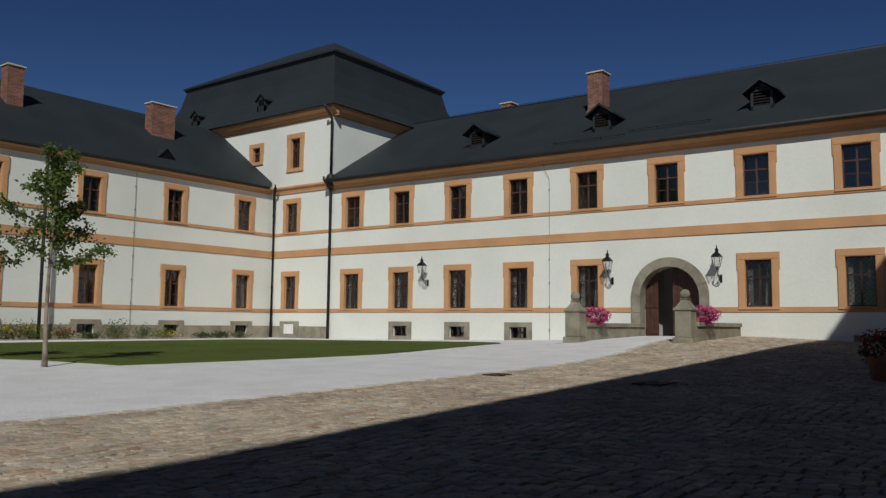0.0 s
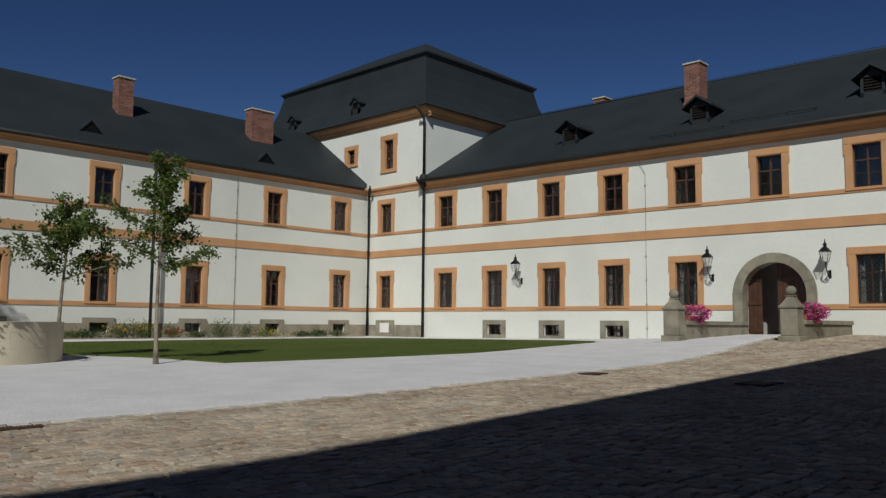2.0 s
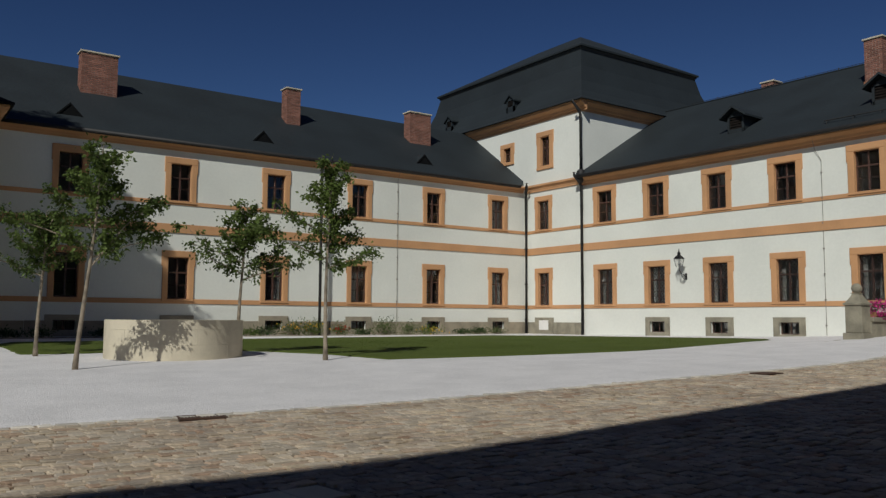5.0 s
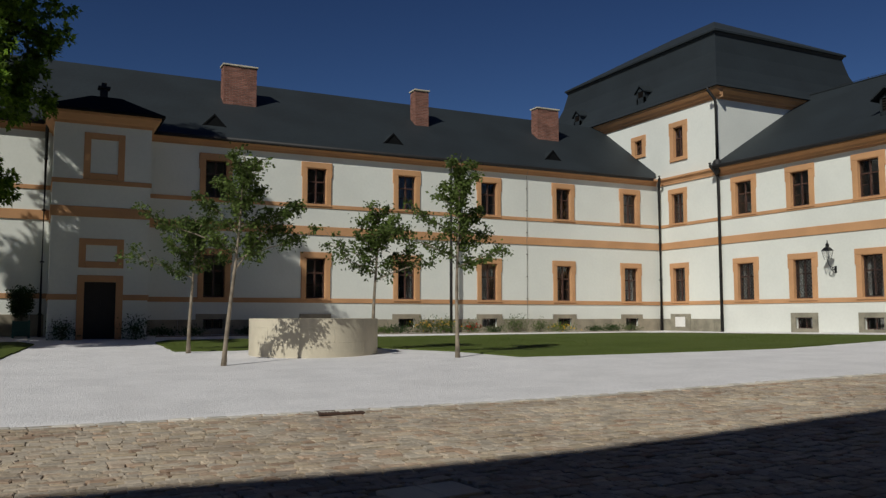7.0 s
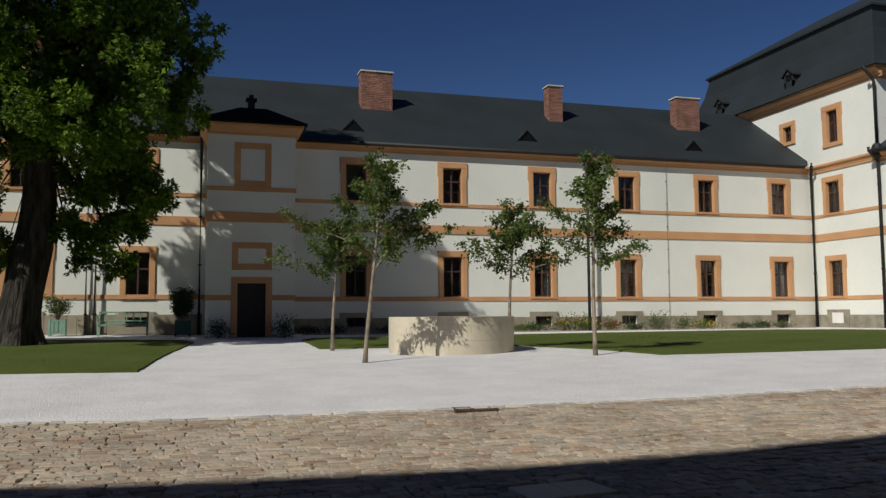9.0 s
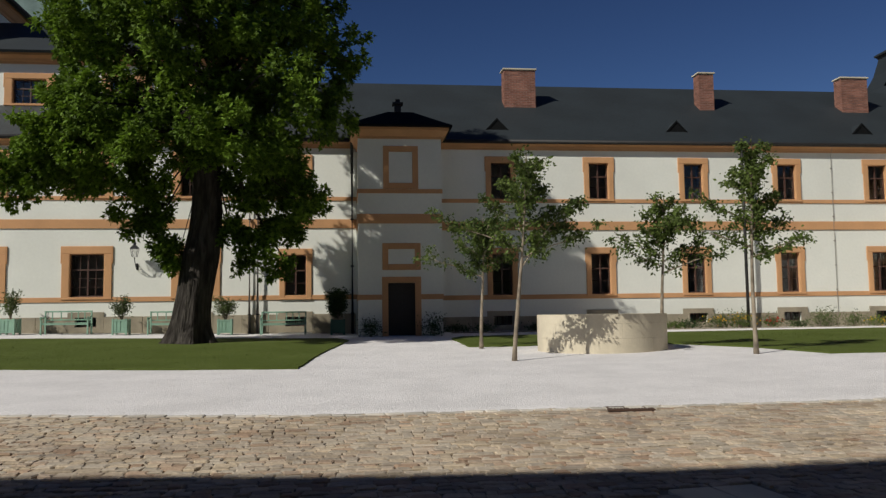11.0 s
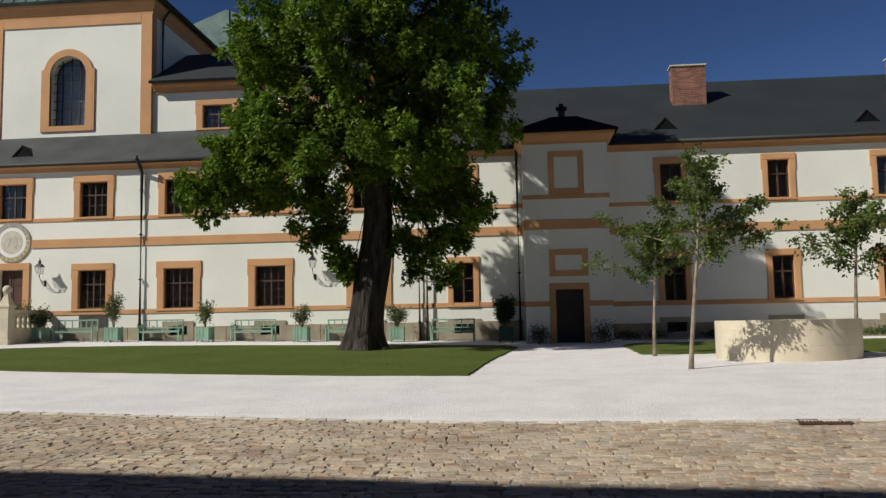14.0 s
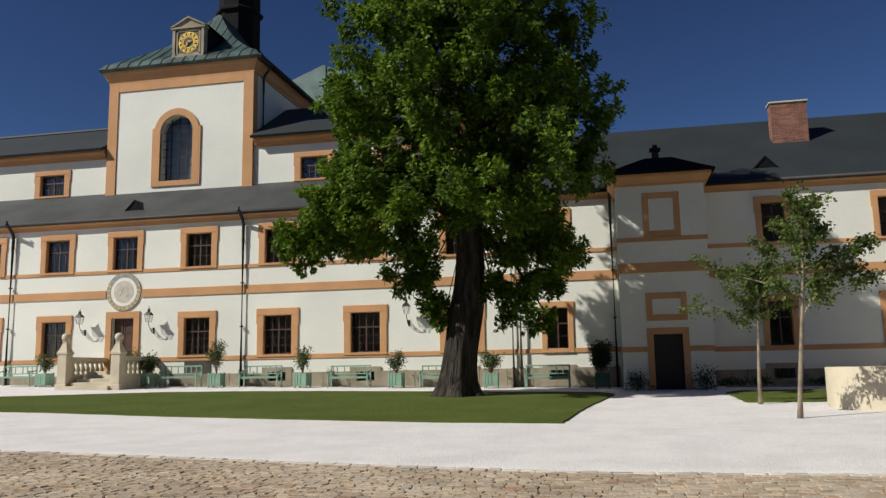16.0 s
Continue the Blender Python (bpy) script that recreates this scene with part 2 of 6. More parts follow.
def part(name, bm, material, parent=None, label="", bevel=0.0, smooth=False):
    ob = new(name, mesh_of(name, bm, material, bevel, smooth))
    ob.parent = parent
    if label:
        tagged(ob, label)
    return ob


def thing(name, label, category, group="", kind=""):
    return tagged(new(name), label, category, group, kind)


def struct(name, bm, material, label, category, bevel=0.0, smooth=False):
    return tagged(part(name, bm, material, None, "", bevel, smooth), label, category, kind="structure")


def clamp(v, lo, hi):
    return min(max(v, lo), hi)


def ground_z(x, y):
    cx, cy = clamp(x, 0, 29.3), clamp(y, 0, 33)
    z = -0.85 * (1 - cy / 33) * (1 - cx / 29.3) + 0.35 * (cx / 29.3) ** 2 * (1 - min(cy, 28) / 28)
    rise = 0.2 * clamp((x - 18.5) / 6.5, 0, 1) * clamp((16.0 - y) / 3.2, 0, 1) * clamp((y - 4.5) / 4, 0, 1)
    return z + rise + 0.42 * clamp(-x, 0, 32) / 26 * cy / 33


def wall(name, m, u0, u1, z0, z1, thick, holes, material, label):
    """A wall along local x with its front at y = 0, thick towards +y, and rectangular openings (u0, u1, z0, z1)."""
    us = sorted({u0, u1, *(h[0] for h in holes), *(h[1] for h in holes)})
    zs = sorted({z0, z1, *(h[2] for h in holes), *(h[3] for h in holes)})
    bm = bmesh.new()
    for a, b in zip(us, us[1:]):
        for c, d in zip(zs, zs[1:]):
            mu, mz = (a + b) / 2, (c + d) / 2
            if any(h[0] < mu < h[1] and h[2] < mz < h[3] for h in holes):
                continue
            quad(bm, (a, 0, c), (b, 0, c), (b, 0, d), (a, 0, d))
            quad(bm, (a, thick, c), (a, thick, d), (b, thick, d), (b, thick, c))
    for h in list(holes) + [(u0, u1, z0, z1)]:
        a, b, c, d = h
        quad(bm, (a, 0, c), (a, 0, d), (a, thick, d), (a, thick, c))
        quad(bm, (b, 0, c), (b, thick, c), (b, thick, d), (b, 0, d))
        quad(bm, (a, 0, c), (a, thick, c), (b, thick, c), (b, 0, c))
        quad(bm, (a, 0, d), (b, 0, d), (b, thick, d), (a, thick, d))
    bmesh.ops.remove_doubles(bm, verts=bm.verts[:], dist=0.0005)
    ob = struct(name, bm, material, label, "wall")
    ob.matrix_world = m
    return ob


def strip(name, m, u0, u1, z0, z1, proud, material, label, category="trim", gaps=()):
    """A plaster band on a wall, bevelled, left out where gaps are."""
    bm = bmesh.new()
    cuts = [u0] + [g for pair in sorted(gaps) for g in pair] + [u1]
    for a, b in zip(cuts[::2], cuts[1::2]):
        if b - a > 0.02:
            box(bm, a, b, -proud, 0.02, z0, z1)
    ob = struct(name, bm, material, label, category, bevel=0.008)
    ob.matrix_world = m
    return ob


# ---- facades: local frames, x along the wall, -y outwards ----
B_Y, A_X = 33.0, 29.28
FB = pose(0, B_Y, 0)
FA = pose(A_X, 0, 0, 0, 0, -90)
# the gate wing stands two degrees off the tower's face
TURN = pose(A_X, 28.78, 0, 0, 0, 2.06) @ pose(-A_X, -28.78, 0)
FE = TURN @ FA


# ---- windows ----
def window_thing(name, w, h, side, top, bottom, cols, rows, label, grille=False, curtain=False, ears=0.04):
    """A window at its surround's bottom centre, outwards -y: plaster surround, sash, glazing bars, panes."""
    t = thing(name, label, "window", kind="structure")
    ox, z0, z1 = w / 2 - side, bottom, h - top
    bm = bmesh.new()
    for s in (-1, 1):
        a, b = sorted((s * ox, s * w / 2))
        box(bm, a, b, -0.055, 0.03, 0.0, h - top)
        a, b = sorted((s * (w / 2 - 0.01), s * (w / 2 + ears)))
        box(bm, a, b, -0.055, 0.02, h - top - 0.38, h)
    box(bm, -w / 2, w / 2, -0.06, 0.03, h - top, h)
    part("surround", bm, ORANGE, t, "ochre plaster window surround", bevel=0.012)
    bm = bmesh.new()
    box(bm, -w / 2 - 0.01, w / 2 + 0.01, -0.075, 0.02, 0.0, bottom * 0.6)
    box(bm, -ox - 0.03, ox + 0.03, -0.065, 0.12, bottom * 0.6, bottom)
    part("sill", bm, ORANGE, t, "ochre window sill", bevel=0.01)
    f, d0, d1 = 0.055, 0.13, 0.19
    for name_, y0, y1, m_ in (("reveal", -0.045, d0, ORANGE), ("lining", d1, 0.597, DARKWOOD)):
        bm = bmesh.new()
        box(bm, -ox, -ox + 0.014, y0, y1, z0, z1)
        box(bm, ox - 0.014, ox, y0, y1, z0, z1)
        box(bm, -ox + 0.014, ox - 0.014, y0, y1, z1 - 0.014, z1)
        if m_ is DARKWOOD:
            box(bm, -ox + 0.014, ox - 0.014, y0, y1, z0, z0 + 0.014)
        part(name_, bm, m_, t)
    bm = bmesh.new()
    box(bm, -ox, -ox + f, d0, d1, z0, z1)
    box(bm, ox - f, ox, d0, d1, z0, z1)
    box(bm, -ox + f, ox - f, d0, d1, z0, z0 + f)
    box(bm, -ox + f, ox - f, d0, d1, z1 - f, z1)
    sash = part("window_frame", bm, WOOD, t, "dark brown timber sash frame")
    ix, iz0, iz1 = ox - f, z0 + f, z1 - f
    split = iz0 + (iz1 - iz0) * 0.64
    bm = bmesh.new()
    box(bm, -ix, ix, d0 - 0.012, d1, split - 0.03, split + 0.03)
    part("transom", bm, WOOD, sash)
    bm = bmesh.new()
    box(bm, -0.032, 0.032, d0 - 0.01, d1, iz0, split - 0.03)
    box(bm, -0.028, 0.028, d0 - 0.01, d1, split + 0.03, iz1)
    part("mullion", bm, WOOD, sash)
    bars = bmesh.new()
    n = 0
    for i in range(1, cols):
        x = -ix + 2 * ix * i / cols
        if abs(x) > 0.05:
            box(bars, x - 0.012, x + 0.012, d0 + 0.01, d1 - 0.01, iz0, iz1)
            n += 1
    for k in range(1, rows):
        z = iz0 + (split - iz0) * k / rows
        box(bars, -ix, ix, d0 + 0.012, d1 - 0.012, z - 0.012, z + 0.012)
        n += 1
    if n:
        part("glazing_bar", bars, WOOD, sash)
    else:
        bars.free()
    for a, b in ((-ix, -0.03), (0.03, ix)):
        for c, d in ((iz0, split - 0.03), (split + 0.03, iz1)):
            bm = bmesh.new()
            box(bm, a, b, d1 - 0.035, d1 - 0.03, c, d)
            pane = part("pane", bm, GLASS, sash)
            pane.visible_shadow = False
    if curtain:
        bm = bmesh.new()
        for s in (-1, 1):
            pts = [(s * (ix - 0.17 * k / 8), 0.30 + 0.03 * (k % 2)) for k in range(9)]
            for (xa, ya), (xb, yb) in zip(pts, pts[1:]):
                lean = 0.10 if s > 0 else 0.0
                quad(bm, (xa, ya, iz0), (xb - s * lean, yb, iz0), (xb, yb, iz1), (xa, ya, iz1))
        part("curtain", bm, CURTAIN, t, "drawn-back pale curtain")
    if grille:
        bm = bmesh.new()
        step = 0.17
        span = (iz1 - iz0)
        for s in (-1, 1):
            k = -span
            while k < 2 * ix:
                # diagonal bar clipped to the opening
                xa, za, xb, zb = -ix + k, iz0, -ix + k + span, iz1
                if xa < -ix:
                    za, xa = za + (-ix - xa), -ix
                if xb > ix:
                    zb, xb = zb - (xb - ix), ix
                if zb - za > 0.05:
                    tube(bm, [(s * xa, 0.05, za), (s * xb, 0.05, zb)], 0.008, 4, False)
                k += step
        part("grille", bm, IRON, t, "wrought-iron lattice grille")
    return t


def cellar_thing(name, w, h, ow, oz0, oz1, material, label):
    t = thing(name, label, "cellar window", kind="structure")
    bm = bmesh.new()
    for a, b, c, d in ((-w / 2, -ow / 2, 0, h), (ow / 2, w / 2, 0, h), (-ow / 2, ow / 2, 0, oz0), (-ow / 2, ow / 2, oz1, h)):
        box(bm, a, b, -0.06, 0.03, c, d)
    part("stone_surround", bm, material, t, "weathered stone surround")
    bm = bmesh.new()
    f = 0.035
    box(bm, -ow / 2, -ow / 2 + f, 0.12, 0.17, oz0, oz1)
    box(bm, ow / 2 - f, ow / 2, 0.12, 0.17, oz0, oz1)
    box(bm, -ow / 2, ow / 2, 0.12, 0.17, oz0, oz0 + f)
    box(bm, -ow / 2, ow / 2, 0.12, 0.17, oz1 - f, oz1)
    box(bm, -0.025, 0.025, 0.118, 0.172, oz0, oz1)
    sash = part("window_frame", bm, WOOD, t)
    # dark boards added to cover the sunlit plaster reveals behind the panes
    bm = bmesh.new()
    for a, b, c, d in ((-ow / 2, -ow / 2 + 0.012, oz0, oz1), (ow / 2 - 0.012, ow / 2, oz0, oz1), (-ow / 2 + 0.012, ow / 2 - 0.012, oz0, oz0 + 0.012), (-ow / 2 + 0.012, ow / 2 - 0.012, oz1 - 0.012, oz1)):
        box(bm, a, b, 0.17, 0.597, c, d)
    part("lining", bm, DARKWOOD, t)
    for k in range(1, 5):
        bm = bmesh.new()
        x = -ow / 2 + ow * k / 5
        tube(bm, [(x, 0.06, oz0), (x, 0.06, oz1)], 0.010, 5)
        part("iron_bar", bm, IRON, t)
    for s in (-1, 1):
        bm = bmesh.new()
        a, b = sorted((s * 0.025, s * (ow / 2 - f)))
        box(bm, a, b, 0.14, 0.145, oz0 + f, oz1 - f)
        part("pane", bm, GLASS, sash).visible_shadow = False
    return t


B_COLS = [6.3, 10.5, 14.68, 18.9, 23.12, 27.25]
L_COLS = [-28.75, -25.1, -21.6, -17.95, -14.15, -10.2, -6.05]
A_COLS = [27.34, 24.29, 21.10, 17.99, 14.80, 11.50, 8.20, 4.92, 1.66]
UP_Z, UP_H, LO_Z, LO_H = 5.40, 1.88, 1.40, 2.05
SIDE, TOP, BOT = 0.21, 0.25, 0.10

proto = {}


def place_window(kind, m):
    """The first of a kind is built, the rest are copies of it."""
    if kind not in proto:
        proto[kind] = KINDS[kind]()
        proto[kind].matrix_world = m
        return proto[kind]
    return copy_thing(proto[kind], m)


KINDS = {
    "b_up": lambda: window_thing("window", 1.28, UP_H, SIDE, TOP, BOT, 2, 2, "narrow brown timber window in an ochre plaster surround, upper floor"),
    "b_lo": lambda: window_thing("window", 1.28, LO_H, SIDE, TOP, BOT, 2, 2, "tall brown timber window in an ochre plaster surround, ground floor"),
    "b_cur": lambda: window_thing("window", 1.28, LO_H, SIDE, TOP, BOT, 2, 2, "tall brown window with a drawn-back pale curtain, ochre surround", curtain=True),
    "a_up": lambda: window_thing("window", 1.40, UP_H, 0.23, TOP, BOT, 2, 2, "brown timber window in an ochre surround, upper floor"),
    "a_lo": lambda: window_thing("window", 1.40, LO_H, 0.23, TOP, BOT, 2, 2, "ground-floor window with a diagonal iron grille, ochre surround", grille=True, curtain=True),
    "l_up": lambda: window_thing("window", 1.86, UP_H + 0.02, 0.29, 0.29, BOT, 4, 2, "wide brown window of many lights in a broad ochre surround"),
    "l_lo": lambda: window_thing("window", 1.89, LO_H + 0.04, 0.29, 0.30, BOT, 4, 3, "wide ground-floor window with glazing bars in a broad ochre surround"),
    "w_up": lambda: window_thing("window", 1.78, UP_H, 0.27, 0.27, BOT, 4, 2, "brown window of many lights in an ochre surround, upper floor"),
    "w_lo": lambda: window_thing("window", 1.80, LO_H - 0.02, 0.28, 0.29, BOT, 4, 3, "ground-floor window with glazing bars in an ochre surround"),
    "top": lambda: window_thing("window", 2.0, 1.40, 0.31, 0.24, BOT, 4, 2, "low wide attic-storey window in an ochre surround"),
    "t_small": lambda: window_thing("window", 1.12, 1.22, 0.25, 0.24, 0.18, 2, 1, "small square tower window in an ochre surround"),
    "t_tall": lambda: window_thing("window", 1.25, 2.05, 0.27, 0.27, 0.2, 2, 2, "tall tower window in an ochre surround"),
    "cel": lambda: cellar_thing("cellar_window", 1.35, 0.82, 0.80, 0.24, 0.62, STONE, "small cellar window in a grey-brown stone surround"),
    "cel_a": lambda: cellar_thing("cellar_window", 1.32, 0.86, 0.84, 0.19, 0.66, GREYSTONE, "small barred cellar window in a grey stone surround"),
}
WIDTH = {"b_up": (1.28, UP_H, SIDE, TOP, BOT), "b_lo": (1.28, LO_H, SIDE, TOP, BOT), "b_cur": (1.28, LO_H, SIDE, TOP, BOT),
         "a_up": (1.40, UP_H, 0.23, TOP, BOT), "a_lo": (1.40, LO_H, 0.23, TOP, BOT),
         "l_up": (1.86, UP_H + 0.02, 0.29, 0.29, BOT), "l_lo": (1.89, LO_H + 0.04, 0.29, 0.30, BOT),
         "w_up": (1.78, UP_H, 0.27, 0.27, BOT), "w_lo": (1.80, LO_H - 0.02, 0.28, 0.29, BOT),
         "top": (2.0, 1.40, 0.31, 0.24, BOT), "t_small": (1.12, 1.22, 0.25, 0.24, 0.18), "t_tall": (1.25, 2.05, 0.27, 0.27, 0.2)}


def hole(kind, u, z):
    if kind == "cel":
        return (u - 0.40, u + 0.40, z + 0.24, z + 0.62)
    if kind == "cel_a":
        return (u - 0.42, u + 0.42, z + 0.19, z + 0.66)
    w, h, side, top, bottom = WIDTH[kind]
    return (u - w / 2 + side, u + w / 2 - side, z + bottom, z + h - top)


b_right = [("b_up", x, UP_Z) for x in B_COLS] + [("b_cur" if i in (2, 5) else "b_lo", x, LO_Z) for i, x in enumerate(B_COLS)]
b_right += [("cel", x, 0.02) for x in B_COLS]
b_left = [("w_up" if x < -16 else "l_up", x, UP_Z + 0.07) for x in L_COLS]
b_left += [("w_lo", x, LO_Z + 0.14) if x < -16 else ("l_lo", x, LO_Z + 0.09) for x in L_COLS if abs(x + 21.6) > 0.1]
b_left += [("b_up", -2.15, UP_Z), ("b_lo", -2.15, LO_Z)]
b_left += [("cel", x, 0.10 + 0.012 * max(-x - 4, 0)) for x in (-14.15, -10.2, -6.05, -2.15)]
a_all = [("a_up", -y, UP_Z) for y in A_COLS] + [("a_lo", -y, LO_Z) for y in A_COLS if abs(y - 11.5) > 0.1]
a_all += [("cel_a", -y, 0.03) for y in A_COLS[1:4]]
t_low = [("b_up", -31.65, UP_Z), ("b_lo", -31.65, LO_Z)]
t_top = [("t_small", -34.6, 9.36), ("t_tall", -31.5, 8.70)]
c_top = [("top", x, 9.70) for x in (-27.3, -13.35, -9.4, -5.75)]

ARCH_Y, ARCH_R, ARCH_SPRING = 11.44, 1.15, 1.90
arch_hole = (-ARCH_Y - ARCH_R, -ARCH_Y + ARCH_R, -1.0, ARCH_SPRING + ARCH_R)
DOOR_X = -21.6
door_hole = (DOOR_X - 0.55, DOOR_X + 0.55, 1.0, 3.36)

SETB = 35.2
FC = pose(0, SETB, 0)
wall("wall_north_east", FB, 3.47, 29.9, -1.2, 8.0, 0.6, [hole(*w) for w in b_right], WHITE, "cream plastered two-storey wing wall with ochre bands")
wall("wall_north_west", FB, -34.0, 0.39, -1.2, 8.0, 0.6, [hole(*w) for w in b_left] + [door_hole], WHITE, "cream plastered palace wall with ochre bands")
wall("wall_east", FE, -28.78, 6.0, -1.2, 8.0, 0.6, [hole(*w) for w in a_all] + [arch_hole], WHITE, "sunlit cream plastered gate wing wall")
wall("wall_tower", FA, -44.0, -28.78, -1.2, 11.8, 0.6, [hole(*w) for w in t_low + t_top], WHITE, "cream plastered corner tower wall")
wall("wall_tower_side", pose(A_X + 0.6, 28.78, 0), 0, 12.0, 6.0, 11.8, 0.5, [], WHITE, "plain cream side wall of the corner tower")
wall("wall_attic_west", FC, -34.0, -24.2, 8.0, 11.9, 0.5, [hole(*w) for w in c_top if w[1] < -24], WHITE, "cream set-back attic storey wall")
wall("wall_attic_east", FC, -16.45, -3.9, 8.0, 11.9, 0.5, [hole(*w) for w in c_top if w[1] > -17], WHITE, "cream set-back attic storey wall")
for m, items in ((FB, b_right + b_left), (FE, a_all), (FA, t_low + t_top), (FC, c_top)):
    for kind, u, z in items:
        place_window(kind, m @ pose(u, 0, z))


# ---- bands and cornices ----
def band_set(tag, m, u0, u1, gaps_low=(), gaps_mid=(), up=0.0):
    strip("trim_sill_upper_" + tag, m, u0, u1, 5.33 + 0.7 * up, 5.49 + 0.7 * up, 0.035, ORANGE, "thin ochre sill band under the upper windows")
    strip("trim_storey_" + tag, m, u0, u1, 4.18 + up, 4.54 + up, 0.045, ORANGE, "broad ochre storey band", gaps=gaps_mid)
    strip("trim_sill_lower_" + tag, m, u0, u1, 1.31 + 0.8 * up, 1.50 + 0.8 * up, 0.035, ORANGE, "thin ochre sill band under the lower windows", gaps=gaps_low)


def cornice(tag, m, u0, u1, z=7.56, reach=0.20, height=0.34):
    """A stepped plaster cornice under the eaves."""
    bm = bmesh.new()
    prof = [(0.02, z), (-0.06, z), (-0.06, z + 0.22 * height), (-0.38 * reach, z + 0.26 * height), (-0.48 * reach, z + 0.48 * height), (-0.72 * reach, z + 0.60 * height), (-reach, z + 0.74 * height), (-reach, z + height), (0.02, z + height)]
    a = [bm.verts.new((u0, y, zz)) for y, zz in prof]
    b = [bm.verts.new((u1, y, zz)) for y, zz in prof]
    bm.faces.new(a)
    bm.faces.new(b[::-1])
    for i in range(len(prof)):
        bm.faces.new((a[i], b[i], b[(i + 1) % len(prof)], a[(i + 1) % len(prof)]))
    ob = struct("trim_cornice_" + tag, bm, ORANGE, "stepped ochre cornice under the eaves", "cornice")
    ob.matrix_world = m
    return ob


band_set("north_east", FB, 3.52, 29.25)
band_set("north_west", FB, -34.0, 0.34, gaps_low=[(DOOR_X - 0.7, DOOR_X + 0.7)], gaps_mid=[(DOOR_X - 0.9, DOOR_X + 0.9)], up=0.10)
band_set("east", FE, -28.78, 6.0, gaps_low=[(-ARCH_Y - 1.3, -ARCH_Y + 1.3)])
band_set("tower", FA, -32.97, -28.78)
cornice("north_east", FB, 3.52, 29.0)
cornice("north_west", FB, -34.0, 0.34)
cornice("east", FE, -28.75, 6.0, z=7.46, reach=0.32, height=0.44)
cornice("tower", FA, -33.0, -28.78, reach=0.2, height=0.36)
cornice("tower_top", FA, -43.0, -28.4, z=11.30, reach=0.38, height=0.50)
cornice("tower_top_side", pose(A_X, 28.78, 0), 0.0, 12.0, z=11.30, reach=0.38, height=0.50)
cornice("attic", FC, -34.0, -24.3, z=11.50, reach=0.3, height=0.42)
cornice("attic_east", FC, -16.35, -3.7, z=11.50, reach=0.3, height=0.42)

# stone plinths, block by block
def plinth(tag, m, u0, u1, top, material, skip=()):
    root = tagged(new("plinth_" + tag), "low stone plinth at the foot of the wall", "plinth", kind="structure")
    root.matrix_world = m
    rng = random.Random(tag)
    u, stops = u0, sorted(s for s in skip if s[1] > u0 and s[0] < u1) + [(u1, u1)]
    for a, b in stops:
        while u < a - 0.05:
            w = min(rng.uniform(0.9, 1.6), a - u)
            bm = bmesh.new()
            box(bm, u + 0.006, u + w - 0.006, -0.045 - rng.uniform(0, 0.012), 0.02, -1.2, top - rng.uniform(0, 0.01))
            part("plinth_block", bm, material, root, bevel=0.01)
            u += w
        u = max(u, b)


plinth("north_east", FB, 3.53, 29.2, 0.62, STONE, [(x - 0.66, x + 0.66) for x in B_COLS])
plinth("north_west", FB, -34.0, 0.25, 0.82, STONE, [(x - 0.66, x + 0.66) for x in (-14.15, -10.2, -6.05, -2.15)] + [(-24.2, -19.2)])
plinth("tower", FA, -32.9, -28.8, 0.62, GREYSTONE)
plinth("east", FE, -5.2, 6.0, 0.55, GREYSTONE)


# ---- roofs ----
def slab(name, corners, thick, material, label, category="roof"):
    """A roof plane with thickness, from its corners in order."""
    bm = bmesh.new()
    pts = [Vector(c) for c in corners]
    nrm = (pts[1] - pts[0]).cross(pts[2] - pts[0]).normalized()
    if nrm.z < 0:
        nrm = -nrm
    top = [bm.verts.new(p) for p in pts]
    low = [bm.verts.new(p - nrm * thick) for p in pts]
    bm.faces.new(top)
    bm.faces.new(low[::-1])
    for i in range(len(pts)):
        j = (i + 1) % len(pts)
        bm.faces.new((top[i], low[i], low[j], top[j]))
    return struct(name, bm, material, label, category)


E_Z, R_Z = 7.95, 11.80
EB, RB = B_Y - 0.22, 38.2
slab("roof_north_east", [(-0.5, EB, E_Z), (28.75, EB, E_Z), (34.5, RB, R_Z), (-4.0, RB, R_Z), (-4.0, EB + 0.1, E_Z + 0.065)], 0.12, SLATE, "dark slate wing roof")
slab("roof_north_back", [(-4.0, RB, R_Z), (34.5, RB, R_Z), (34.5, RB + 6, 8.0), (-4.0, RB + 6, 8.0)], 0.12, SLATE, "dark slate back slope")
EA, RA, RAZ = A_X - 0.44, 36.0, 12.3
slab("roof_east", [TURN @ Vector(c) for c in [(EA, -6.0, E_Z), (RA, -6.0, RAZ), (RA, 33.0, RAZ), (EA, 28.9, E_Z)]], 0.12, SLATE, "dark slate gate wing roof")
slab("roof_east_back", [TURN @ Vector(c) for c in [(RA, -6.0, RAZ), (RA + 6, -6.0, 8.0), (RA + 6, 30.0, 8.0), (RA, 30.0, RAZ)]], 0.12, SLATE, "dark slate back slope")
slab("roof_lean_to", [(-34.0, EB, E_Z), (0.1, EB, E_Z), (0.1, SETB, 9.72), (-34.0, SETB, 9.72)], 0.10, SLATE_PALE, "weathered grey lean-to roof below the attic storey")
slab("roof_attic_west", [(-34.0, SETB - 0.55, 11.95), (-24.3, SETB - 0.55, 11.95), (-24.3, 39.3, 14.45), (-34.0, 39.3, 14.45)], 0.12, SLATE, "dark slate attic roof")
slab("roof_attic_east", [(-16.4, SETB - 0.55, 11.95), (-3.6, SETB - 0.55, 11.95), (-6.0, 39.0, 14.6), (-16.4, 39.0, 14.6)], 0.12, SLATE, "dark slate attic roof")
